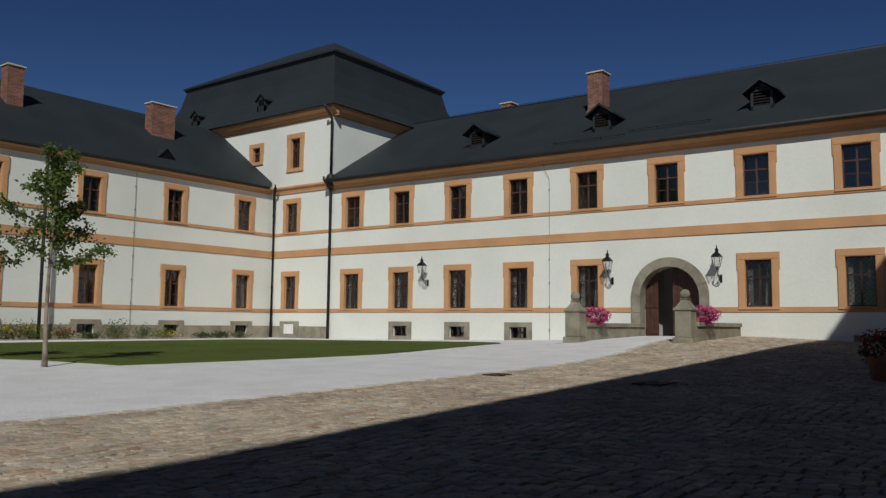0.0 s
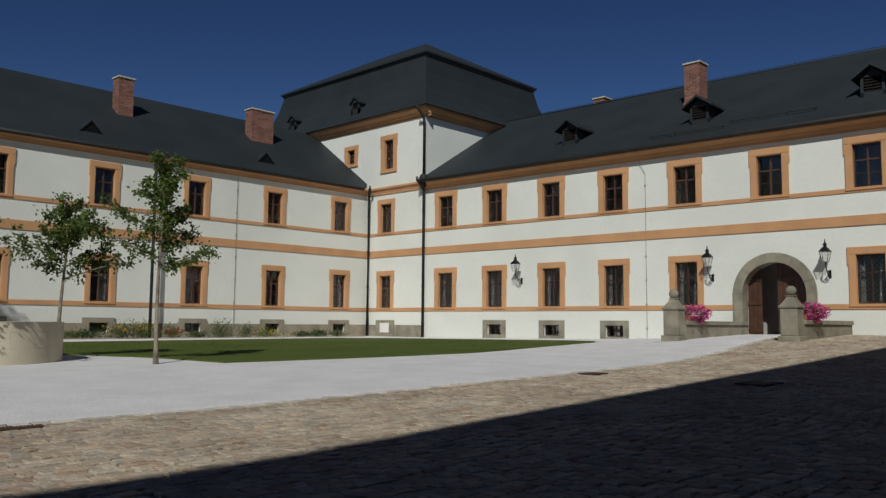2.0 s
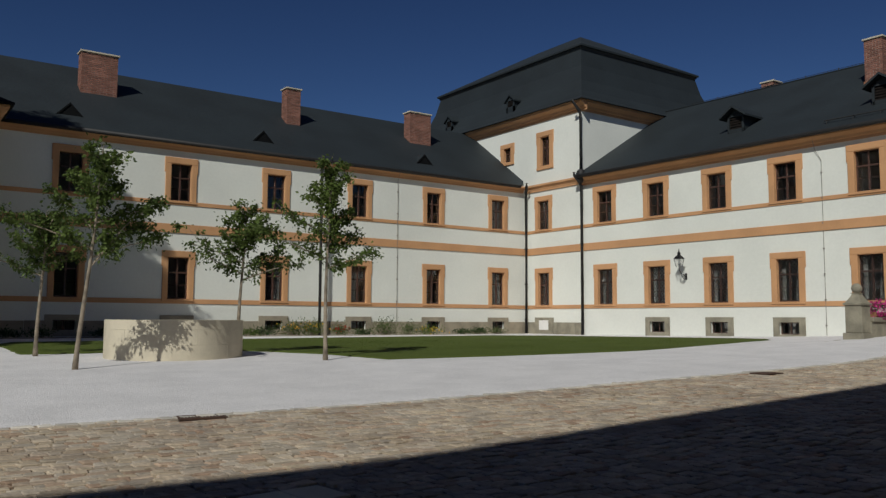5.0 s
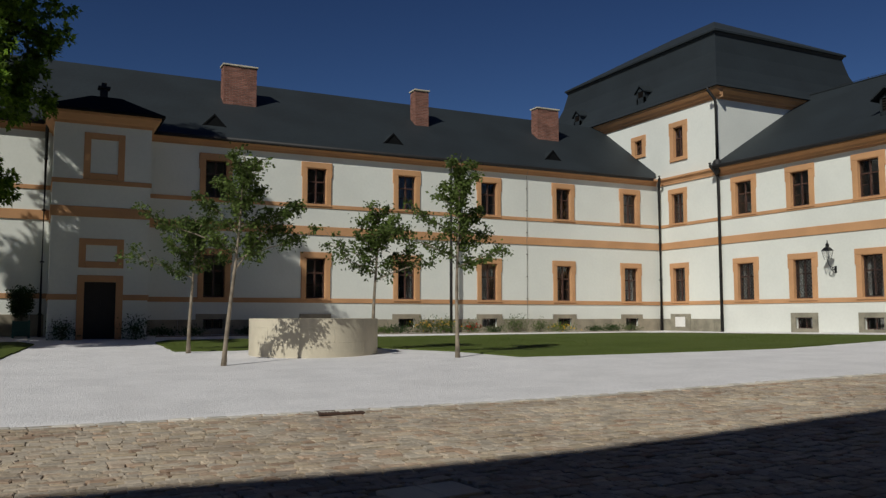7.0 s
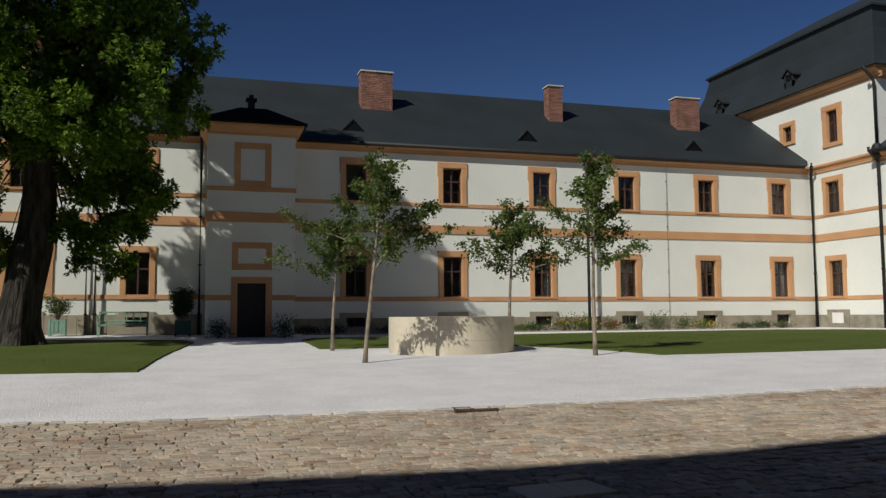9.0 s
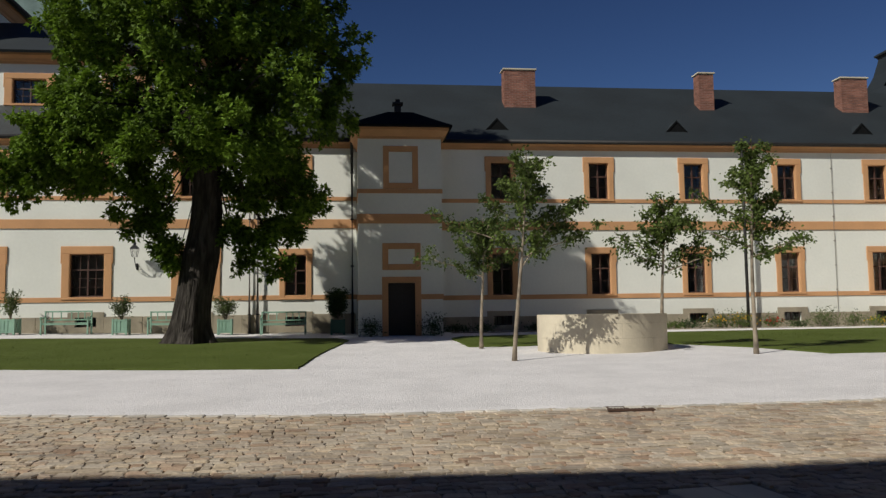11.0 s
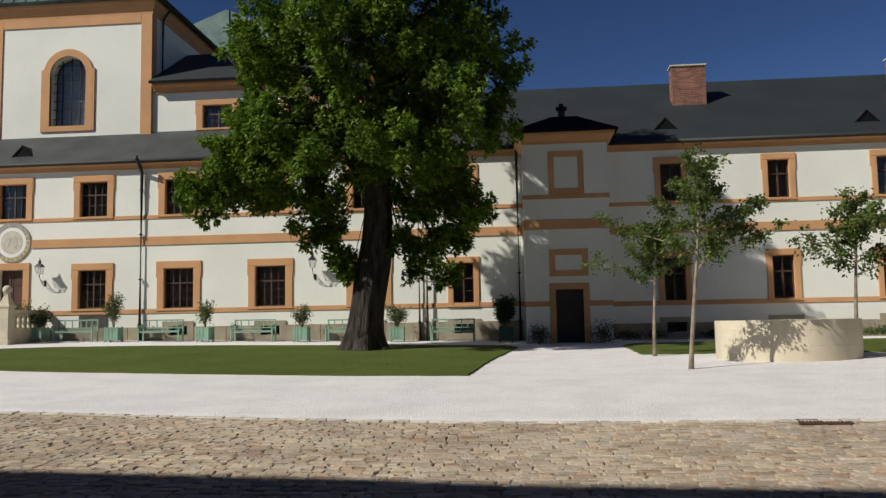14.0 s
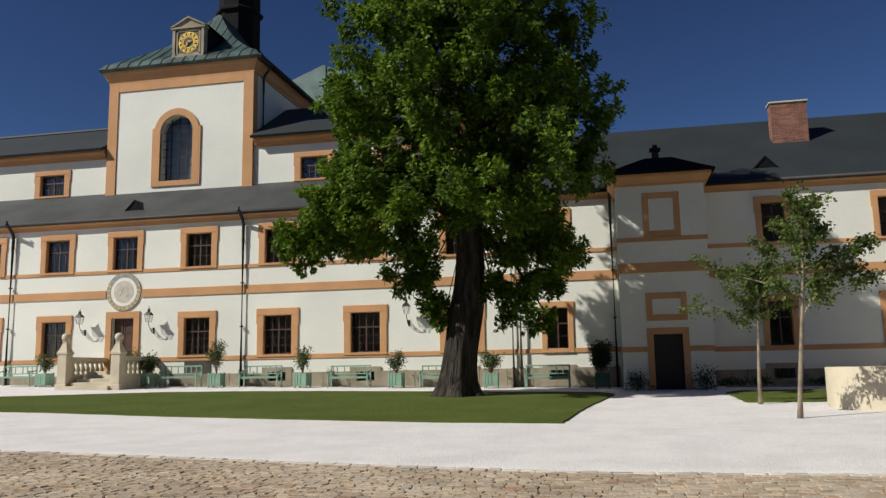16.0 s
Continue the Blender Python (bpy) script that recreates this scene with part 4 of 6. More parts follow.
# ---- church tower ----
TXA, TXB, TZ, TBACK = -24.18, -16.45, 15.27, 47.6
TFY = SETB - 0.12
church = thing("church_tower", "cream church tower with ochre corner strips, copper roof and gilded clock", "church tower", kind="structure")
wx, ww, wz0, wspring = -20.44, 0.87, 10.13, 12.56
arc = [(wx + ww * math.cos(math.pi * k / 16), wspring + ww * math.sin(math.pi * k / 16)) for k in range(17)]
bm = bmesh.new()
prism(bm, arc + [(wx - ww, TZ), (wx + ww, TZ)], TFY, TFY + 0.5)
part("wall", bm, WHITE, church)
for size in ((TXA, wx - ww, TFY, TFY + 0.5, 9.0, TZ), (wx + ww, TXB, TFY, TFY + 0.5, 9.0, TZ), (wx - ww, wx + ww, TFY, TFY + 0.5, 9.0, wz0),
             (TXB - 0.5, TXB, TFY + 0.5, TBACK, 9.0, TZ), (TXA, TXA + 0.5, TFY + 0.5, TBACK, 9.0, TZ), (TXA + 0.5, TXB - 0.5, TBACK - 0.5, TBACK, 9.0, TZ)):
    bm = bmesh.new()
    box(bm, *size)
    part("wall", bm, WHITE, church)
for x0, x1 in ((TXA - 0.03, TXA + 0.5), (TXB - 0.5, TXB + 0.03)):
    bm = bmesh.new()
    box(bm, x0, x1, TFY - 0.05, TFY + 0.45, 9.3, TZ)
    part("corner_strip", bm, ORANGE, church, "ochre corner strip", bevel=0.01)
bm = bmesh.new()
box(bm, TXA + 0.5, TXB - 0.5, TFY - 0.05, TFY + 0.02, TZ - 0.42, TZ)
part("frieze", bm, ORANGE, church, "ochre frieze", bevel=0.01)
bm = bmesh.new()
ocx, ocz = (TXA + TXB) / 2, 0
half_x, y_mid, half_y = (TXB - TXA) / 2, (TFY + TBACK) / 2, (TBACK - TFY) / 2


def square_ring(bm, grow, z):
    return [bm.verts.new((ocx + sx * (half_x + grow), y_mid + sy * (half_y + grow), z)) for sx, sy in ((-1, -1), (1, -1), (1, 1), (-1, 1))]


def square_stack(bm, levels):
    rings = [square_ring(bm, g, z) for g, z in levels]
    for a, b in zip(rings, rings[1:]):
        for k in range(4):
            bm.faces.new((a[k], a[(k + 1) % 4], b[(k + 1) % 4], b[k]))
    bm.faces.new(rings[-1])
    bm.faces.new(rings[0][::-1])


square_stack(bm, [(0.02, TZ), (0.05, TZ), (0.06, TZ + 0.12), (0.13, TZ + 0.2), (0.22, TZ + 0.42), (0.28, TZ + 0.48), (0.29, TZ + 0.60)])
part("cornice", bm, ORANGE, church, "deep moulded ochre cornice")
bm = bmesh.new()
ROOF = [(0.40, TZ + 0.60), (0.46, TZ + 0.70), (0.22, TZ + 1.02), (-0.45, TZ + 1.46), (-1.22, TZ + 2.06), (-2.0, TZ + 2.73), (-2.8, TZ + 3.6), (-3.5, TZ + 4.6), (-3.75, TZ + 5.0)]
square_stack(bm, ROOF)
part("copper_roof", bm, COPPER, church, "green patinated copper pyramid roof")
bm = bmesh.new()
tube(bm, [(TXB + 0.50, TFY - 0.4, TZ + 0.64), (TXB + 0.50, TBACK, TZ + 0.64)], 0.11, 8)
part("gutter", bm, PIPE, church, "dark metal eaves gutter", smooth=True)
bm = bmesh.new()
for k in range(1, 15):
    x = TXA - 0.6 + (TXB - TXA + 1.2) * k / 15
    d = half_x - abs(x - ocx)
    pts = [(x, y_mid - half_y - g, z + 0.015) for g, z in ROOF[1:] if -g < d]
    if -ROOF[1][0] < d:
        zt = float(np.interp(d, [-g for g, z in ROOF[1:]], [z for g, z in ROOF[1:]]))
        pts.append((x, y_mid - half_y + d, zt + 0.015))
    if len(pts) > 1:
        tube(bm, pts, 0.03, 5)
part("standing_seam", bm, COPPER, church, "raised copper seams")
bm = bmesh.new()
lathe(bm, [(1.18, TZ + 3.6), (1.18, TZ + 5.1), (1.18, TZ + 6.0), (1.36, TZ + 6.12), (1.36, TZ + 6.25), (1.18, TZ + 6.4), (1.15, TZ + 9.4), (1.6, TZ + 9.6), (0.9, TZ + 10.9), (0.4, TZ + 12.0)], 8, (ocx - 0.15, 41.6, 0))
bmesh.ops.rotate(bm, verts=bm.verts[:], cent=(ocx - 0.15, 41.6, 0), matrix=Matrix.Rotation(math.pi / 8, 3, "Z"))
part("lantern_turret", bm, SLATE_BLACK, church, "nearly black octagonal lantern turret")
bm = bmesh.new()
rim = [(wx + (ww + 0.33) * math.cos(math.pi * k / 20), wspring + (ww + 0.33) * math.sin(math.pi * k / 20)) for k in range(21)]
rin = [(wx + ww * math.cos(math.pi * k / 20), wspring + ww * math.sin(math.pi * k / 20)) for k in range(20, -1, -1)]
prism(bm, rim + rin, TFY - 0.07, TFY + 0.1)
for s in (-1, 1):
    a, b = sorted((wx + s * ww, wx + s * (ww + 0.33)))
    box(bm, a, b, TFY - 0.07, TFY + 0.1, wz0 - 0.25, wspring)
    a, b = sorted((wx + s * (ww + 0.30), wx + s * (ww + 0.42)))
    box(bm, a, b, TFY - 0.065, TFY + 0.1, wz0 - 0.25, wspring + 0.25)
box(bm, wx - ww, wx + ww, TFY - 0.07, TFY + 0.1, wz0 - 0.25, wz0)
arched = part("arched_window", bm, ORANGE, church, "round-headed ochre window surround with leaded panes")
bm = bmesh.new()
pts = [(wx - ww, wz0), (wx + ww, wz0)] + arc
prism(bm, pts, TFY + 0.30, TFY + 0.31)
part("pane", bm, GLASS, arched).visible_shadow = False
bm = bmesh.new()
for k in range(1, 4):
    x = wx - ww + 2 * ww * k / 4
    zt = wspring + math.sqrt(max(ww ** 2 - (x - wx) ** 2, 0))
    box(bm, x - 0.02, x + 0.02, TFY + 0.26, TFY + 0.30, wz0, zt)
for k in range(1, 9):
    z = wz0 + 0.42 * k
    half = ww if z < wspring else math.sqrt(max(ww ** 2 - (z - wspring) ** 2, 0.01))
    box(bm, wx - half, wx + half, TFY + 0.265, TFY + 0.295, z - 0.015, z + 0.015)
part("leading", bm, IRON, arched)
bm = bmesh.new()
box(bm, TXA + 0.6, TXB - 0.6, TFY + 0.75, TFY + 0.8, 9.0, 15.2)
part("inner_wall", bm, CURTAIN, church)
# clock house
ckx, ckz, cky = -19.94, 17.12, TFY - 0.05
bm = bmesh.new()
for s in (-1, 1):
    for e0, e1, pr in ((0.70, 0.86, 0.05), (0.56, 0.66, 0.02)):
        a, b = sorted((ckx + s * e0, ckx + s * e1))
        box(bm, a, b, cky - pr, cky + 0.3, 16.42, 17.86)
box(bm, ckx - 0.86, ckx + 0.86, cky - 0.08, cky + 0.3, 16.30, 16.46)
box(bm, ckx - 0.66, ckx + 0.66, cky - 0.02, cky + 0.3, 16.46, 16.56)
box(bm, ckx - 0.66, ckx + 0.66, cky - 0.02, cky + 0.3, 17.68, 17.80)
box(bm, ckx - 0.94, ckx + 0.94, cky - 0.10, cky + 0.3, 17.82, 17.93)
prism(bm, [(ckx - 0.96, 17.93), (ckx + 0.96, 17.93), (ckx, 18.40)], cky - 0.04, cky + 0.3)
for s in (-1, 1):
    prism(bm, [(ckx + s * 1.0, 17.93), (ckx, 18.45), (ckx, 18.35), (ckx + s * 0.8, 17.93)][::s], cky - 0.13, cky - 0.03)
box(bm, ckx - 0.70, ckx + 0.70, cky + 0.06, cky + 0.3, 16.46, 17.82)
clock = part("clock_house", bm, STONE, church, "pedimented pale stone clock house with a gilded dial", bevel=0.012)
bm = bmesh.new()
box(bm, ckx - 0.84, ckx + 0.84, cky + 0.3, cky + 2.2, 16.2, 17.93)
prism(bm, [(ckx - 1.02, 17.95), (ckx + 1.02, 17.95), (ckx, 18.50)], cky + 0.06, cky + 3.2)
part("rear_roof", bm, SLATE_BLACK, clock, "dark metal roof behind the clock")
bm = bmesh.new()
box(bm, ckx - 0.56, ckx + 0.56, cky + 0.02, cky + 0.06, 16.56, 17.68)
part("dial_plate", bm, BLACKPAINT_SHADE, clock)
bm = bmesh.new()
for k in range(12):
    a = 2 * math.pi * k / 12
    c, s_ = math.cos(a), math.sin(a)
    for off in (-0.042, 0.042):
        p = [(ckx + (r * s_ + (off + w) * c), ckz + (r * c - (off + w) * s_)) for r, w in ((0.29, -0.020), (0.29, 0.020), (0.50, 0.035), (0.50, -0.035))]
        prism(bm, p, cky - 0.01, cky + 0.02)
for r0, r1 in ((0.50, 0.54), (0.26, 0.30)):
    prism(bm, [(ckx + r1 * math.cos(2 * math.pi * k / 32), ckz + r1 * math.sin(2 * math.pi * k / 32)) for k in range(33)]
          + [(ckx + r0 * math.cos(2 * math.pi * k / 32), ckz + r0 * math.sin(2 * math.pi * k / 32)) for k in range(32, -1, -1)], cky, cky + 0.02)
part("numeral", bm, GOLD, clock, "gilded hour marks and rings")
bm = bmesh.new()
for a, ln, w in ((math.radians(70), 0.24, 0.05), (math.radians(215), 0.40, 0.04)):
    c, s_ = math.cos(a), math.sin(a)
    prism(bm, [(ckx - w * c - 0.1 * s_, ckz + w * s_ - 0.1 * c), (ckx + w * c - 0.1 * s_, ckz - w * s_ - 0.1 * c), (ckx + ln * s_, ckz + ln * c)], cky - 0.03, cky - 0.012)
part("clock_hand", bm, GOLD, clock)
bm = bmesh.new()
box(bm, -24.0, -9.0, 47.7, 62.0, 9.0, 16.6)
nave = struct("wall_nave", bm, WHITE, "cream nave wall behind the tower", "wall")
bm = bmesh.new()
prism(bm, [(-24.6, 16.6), (-10.9, 16.6), (-13.8, 19.0), (-17.6, 20.5), (-21.4, 19.0)], 47.75, 62.5)
struct("roof_nave", bm, COPPER_PALE, "pale green copper nave roof", "roof")

bm = bmesh.new()
for k in range(24):
    y = 48.0 + 0.6 * k
    tube(bm, [(-10.9, y, 16.63), (-13.8, y, 19.03), (-17.6, y, 20.53)], 0.035, 5)
struct("trim_nave_seams", bm, COPPER_PALE, "raised seams on the pale copper nave roof", "roof seam")
bm = bmesh.new()
for k in range(9):
    x = -13.0 - 0.55 * k
    zt = float(np.interp(x, [-17.6, -13.8, -10.9], [20.5, 19.0, 16.6]))
    tube(bm, [(x, 47.72, 16.6), (x, 47.72, zt)], 0.035, 5)
struct("trim_nave_front_seams", bm, COPPER_PALE, "raised seams on the pale copper nave front", "roof seam")

# attic corner strip at the end of the upper storey
strip("trim_attic_end", FC, -4.35, -3.85, 9.2, 11.5, 0.04, ORANGE, "ochre corner strip of the attic storey")


# ---- chimneys, dormers, vents ----
def chimney(x, y, z0, z1, w, d, label):
    t = thing("chimney", label, "chimney", group="brick chimneys")
    t.matrix_world = pose(x, y, 0)
    bm = bmesh.new()
    box(bm, -w / 2 + 0.012, w / 2 - 0.012, -d / 2 + 0.012, d / 2 - 0.012, z0, z1)
    core = part("core", bm, MORTAR, t)
    bm = bmesh.new()
    rng = random.Random(int(x * 10))
    row, z = 0, z0
    while z < z1 - 0.05:
        for along, half, face in (("x", w, -d / 2), ("x", w, d / 2), ("y", d, -w / 2), ("y", d, w / 2)):
            u = -half / 2 - (0.13 if row % 2 else 0.0)
            while u < half / 2:
                a, b = max(u + 0.010, -half / 2), min(u + 0.250, half / 2)
                if b - a > 0.03:
                    p = rng.uniform(0, 0.006)
                    s = -1 if face < 0 else 1
                    lo, hi = sorted((face - s * 0.03, face + s * p))
                    if along == "x":
                        box(bm, a, b, lo, hi, z + 0.010, z + 0.072)
                    else:
                        box(bm, lo, hi, a, b, z + 0.010, z + 0.072)
                u += 0.26
        z += 0.08
        row += 1
    tagged(part("brickwork", bm, BRICK, core, "red brick courses with pale joints"), kind="stuff")
    bm = bmesh.new()
    box(bm, -w / 2 - 0.06, w / 2 + 0.06, -d / 2 - 0.06, d / 2 + 0.06, z1, z1 + 0.07)
    part("cap", bm, PALESTONE, t, "pale stone capping slab", bevel=0.01)
    bm = bmesh.new()
    box(bm, -w / 2 - 0.04, w / 2 + 0.04, -d / 2 - 0.04, d / 2 + 0.04, z0 - 0.1, z0 + 0.22)
    part("flashing", bm, TERRACOTTA, t, "rusty brown flashing at the roof")
    return t


chimney(7.80, 36.15, 9.85, 11.88, 1.46, 0.6, "wide red brick chimney with a pale cap")
chimney(16.75, 36.15, 9.85, 11.88, 0.72, 0.6, "slim red brick chimney with a pale cap")
chimney(24.2, 36.15, 9.85, 11.80, 1.34, 0.6, "wide red brick chimney near the tower")
chimney(33.76, 16.2, 10.4, 12.34, 0.74, 0.74, "tall red brick chimney on the gate wing")
chimney(36.6, 22.85, 10.4, 12.58, 0.7, 0.66, "red brick chimney top behind the ridge")


def louvre_dormer(m, w, h, label, deep=1.6):
    """A gabled louvre dormer facing local -y."""
    t = thing("roof_dormer", label, "dormer", group="louvre dormers")
    t.matrix_world = m
    bm = bmesh.new()
    box(bm, -w / 2, -w / 2 + 0.1, 0, deep, -0.5, h)
    box(bm, w / 2 - 0.1, w / 2, 0, deep, -0.5, h)
    box(bm, -w / 2, w / 2, 0, 0.1, -0.5, 0.1)
    part("cheek", bm, SLATE, t)
    for k in range(5):
        bm = bmesh.new()
        z = 0.12 + (h - 0.16) * k / 5
        quad(bm, (-w / 2 + 0.1, 0.02, z), (w / 2 - 0.1, 0.02, z), (w / 2 - 0.1, 0.12, z + 0.1), (-w / 2 + 0.1, 0.12, z + 0.1))
        quad(bm, (-w / 2 + 0.1, 0.02, z - 0.02), (-w / 2 + 0.1, 0.12, z + 0.08), (w / 2 - 0.1, 0.12, z + 0.08), (w / 2 - 0.1, 0.02, z - 0.02))
        part("slat", bm, DARKWOOD, t)
    # black sheet in place of the shade behind the slats
    bm = bmesh.new()
    box(bm, -w / 2 + 0.1, w / 2 - 0.1, 0.2, 0.22, 0.0, h)
    part("shade_backing", bm, BLACKPAINT_SHADE, t)
    bm = bmesh.new()
    e, top = w / 2 + (0.3 if w > 0.7 else 0.18) * w, h + 0.5 * w
    for s in (-1, 1):
        pts = [(s * e, h - 0.05), (0, top), (0, top - 0.09), (s * e, h - 0.14)]
        prism(bm, pts if s < 0 else pts[::-1], -0.28 if w > 0.7 else -0.1, deep + 0.4)
    prism(bm, [(-w / 2, h - 0.05), (w / 2, h - 0.05), (0, top - 0.12)], 0.0, 0.06)
    part("gable_roof", bm, SLATE, t, "dark gabled roof with wide eaves")
    return t


for y in (20.85, 14.65, 8.2, 1.8):
    louvre_dormer(TURN @ pose(30.42, y, 8.98, 0, 0, -90), 0.80, 0.70, "small dark gabled louvre dormer on the slate roof")
for y, z in ((34.75, 12.72), (40.7, 12.68)):
    louvre_dormer(pose(29.60, y, z, 0, 0, -90), 0.66, 0.50, "small dark dormer on the tower roof", 0.9)
for x in (6.3, 14.3, 23.0, -21.5):
    vy = 33.68 if x > 0 else 33.4
    on = E_Z + (vy + 0.15 - EB) * ((R_Z - E_Z) / (RB - EB) if x > 0 else (9.72 - E_Z) / (SETB - EB))
    t = thing("roof_vent", "small triangular dark roof vent in the slates", "roof vent", group="triangular roof vents")
    t.matrix_world = pose(x, vy, on - 0.12)
    bm = bmesh.new()
    v = [bm.verts.new(p) for p in ((-0.49, 0, 0), (0.49, 0, 0), (0, 0.0, 0.50), (0, 1.0, 0.52))]
    for f in ((0, 2, 3), (1, 3, 2), (0, 3, 1)):
        bm.faces.new([v[i] for i in f])
    part("hood", bm, SLATE, t)
    # black plate across the front, the shade under the hood put into its colour
    bm = bmesh.new()
    prism(bm, [(-0.43, 0.0), (0.43, 0.0), (0, 0.44)], -0.02, 0.02)
    part("opening", bm, SLATE_BLACK, t)
    bm = bmesh.new()
    for s in (-1, 1):
        prism(bm, [(s * 0.51, -0.02), (0, 0.51), (0, 0.43), (s * 0.42, -0.02)][::s], -0.05, 0.03)
    part("bargeboard", bm, SLATE_BLACK, t)


# ---- pipes and wires ----
def downpipe(x, y, z0, z1, r, material, label, out=(0, -1), elbow=True):
    t = thing("downpipe", label, "downpipe", group="downpipes")
    bm = bmesh.new()
    tube(bm, [(x, y, z0), (x, y, z1 - 0.65), (x + out[0] * 0.12, y + out[1] * 0.12, z1 - 0.45), (x + out[0] * 0.5, y + out[1] * 0.5, z1 - 0.12), (x + out[0] * 0.5, y + out[1] * 0.5, z1 + 0.02)], r, 10)
    if not elbow:
        bm.clear()
        tube(bm, [(x, y, z0), (x, y, (z0 + z1) / 2), (x, y, z1)], r, 10)
    part("pipe", bm, material, t, smooth=True)
    z = z0 + 0.8
    while z < z1 - 1:
        bm = bmesh.new()
        lathe(bm, [(r + 0.012, 0), (r + 0.012, 0.05)], 10, (x, y, z))
        part("bracket", bm, IRON, t)
        z += 1.9
    return t


downpipe(16.64, 32.47, -0.1, 8.05, 0.065, PIPE, "dark grey pipe rising to the eaves", elbow=False)
downpipe(-15.78, 32.88, 0.1, 8.0, 0.075, PIPE, "dark metal downpipe on the cream wall")
downpipe(-27.45, 32.88, 0.3, 8.0, 0.075, PIPE, "dark metal downpipe on the cream wall")
downpipe(-3.95, 32.88, 0.0, 8.0, 0.055, PIPE_PALE, "grey downpipe on the cream wall")
downpipe(-3.62, 32.80, 0.0, 8.0, 0.075, PIPE_PALE, "thick brownish downpipe on the cream wall")
downpipe(0.12, 32.86, 0.0, 8.0, 0.06, PIPE, "dark downpipe beside the portal bay")
downpipe(29.08, 32.84, -0.1, 8.0, 0.075, PIPE, "dark downpipe in the courtyard corner", (-0.6, -0.8))
downpipe(29.14, 28.72, -0.1, 8.05, 0.075, PIPE, "dark downpipe at the tower edge", (-1, 0))
downpipe(29.12, 28.72, 8.2, 11.75, 0.07, PIPE, "green-grey upper tower downpipe", (-1, 0))
downpipe(TXB + 0.12, TFY + 0.9, 11.9, TZ + 0.6, 0.06, PIPE, "dark downpipe on the church tower", (0.9, -0.3))
hop = thing("rain_hopper", "dark metal rainwater hopper at the tower edge", "rain hopper")
bm = bmesh.new()
lathe(bm, [(0.08, 7.55), (0.14, 7.70), (0.20, 7.85), (0.20, 8.15), (0.12, 8.25)], 10, (29.02, 28.62, 0))
part("funnel", bm, PIPE, hop, smooth=True)
for pts, lab in (([(20.97, 32.96, 0.0), (20.97, 32.95, 7.4), (20.95, 32.76, 7.75)], "thin lightning conductor on the wall"),
                 ([(29.25, 16.5, 0.1), (29.25, 16.5, 6.9), (29.2, 16.7, 7.3), (29.0, 16.7, 7.72)], "thin lightning conductor on the wall")):
    t = thing("lightning_conductor", lab, "conductor", group="lightning conductors")
    if pts[0][0] > 28:
        t.matrix_world = TURN
    bm = bmesh.new()
    tube(bm, pts, 0.010, 6)
    part("wire", bm, PIPE_PALE, t)
    for k in range(7):
        bm = bmesh.new()
        p = Vector(pts[0]).lerp(Vector(pts[1]), (k + 0.5) / 7)
        box(bm, p.x - 0.03, p.x + 0.03, p.y - 0.02, p.y + 0.03, p.z - 0.02, p.z + 0.02)
        part("clip", bm, PIPE_PALE, t)


wire = thing("ridge_conductor", "thin lightning wire on short posts along the slate ridge", "conductor")
wire.matrix_world = TURN
bm = bmesh.new()
tube(bm, [(RA, -5.5, RAZ + 0.10), (RA, 27.0, RAZ + 0.10)], 0.012, 5)
part("wire", bm, PIPE, wire)
for k in range(20):
    bm = bmesh.new()
    tube(bm, [(RA, -5.0 + 1.6 * k, RAZ - 0.05), (RA, -5.0 + 1.6 * k, RAZ + 0.14)], 0.018, 5)
    part("post", bm, PIPE, wire)
bm = bmesh.new()
tube(bm, [(RA, -6.0, RAZ - 0.01), (RA, 29.0, RAZ - 0.01)], 0.07, 8)
part("ridge_roll", bm, SLATE, wire, "dark metal ridge roll", smooth=True)
SLOPE_A = (RAZ - E_Z) / (RA - EA)
for y0, y1, up in ((13.2, 16.4, 0.55), (9.9, 13.2, 0.95)):
    rail = thing("snow_rail", "thin dark metal snow rail fixed above the eaves", "snow rail", group="snow rails")
    rail.matrix_world = TURN
    px, pz = EA + up, E_Z + up * SLOPE_A
    bm = bmesh.new()
    tube(bm, [(px, y0, pz + 0.13), (px, y1, pz + 0.13)], 0.022, 6)
    part("bar", bm, PIPE, rail)
    for k in range(4):
        y = y0 + 0.1 + (y1 - y0 - 0.2) * k / 3
        bm = bmesh.new()
        tube(bm, [(px, y, pz - 0.03), (px, y, pz + 0.15)], 0.016, 5)
        tube(bm, [(px + 0.22, y, pz + 0.12), (px, y, pz + 0.13)], 0.012, 5)
        part("bracket", bm, PIPE, rail)


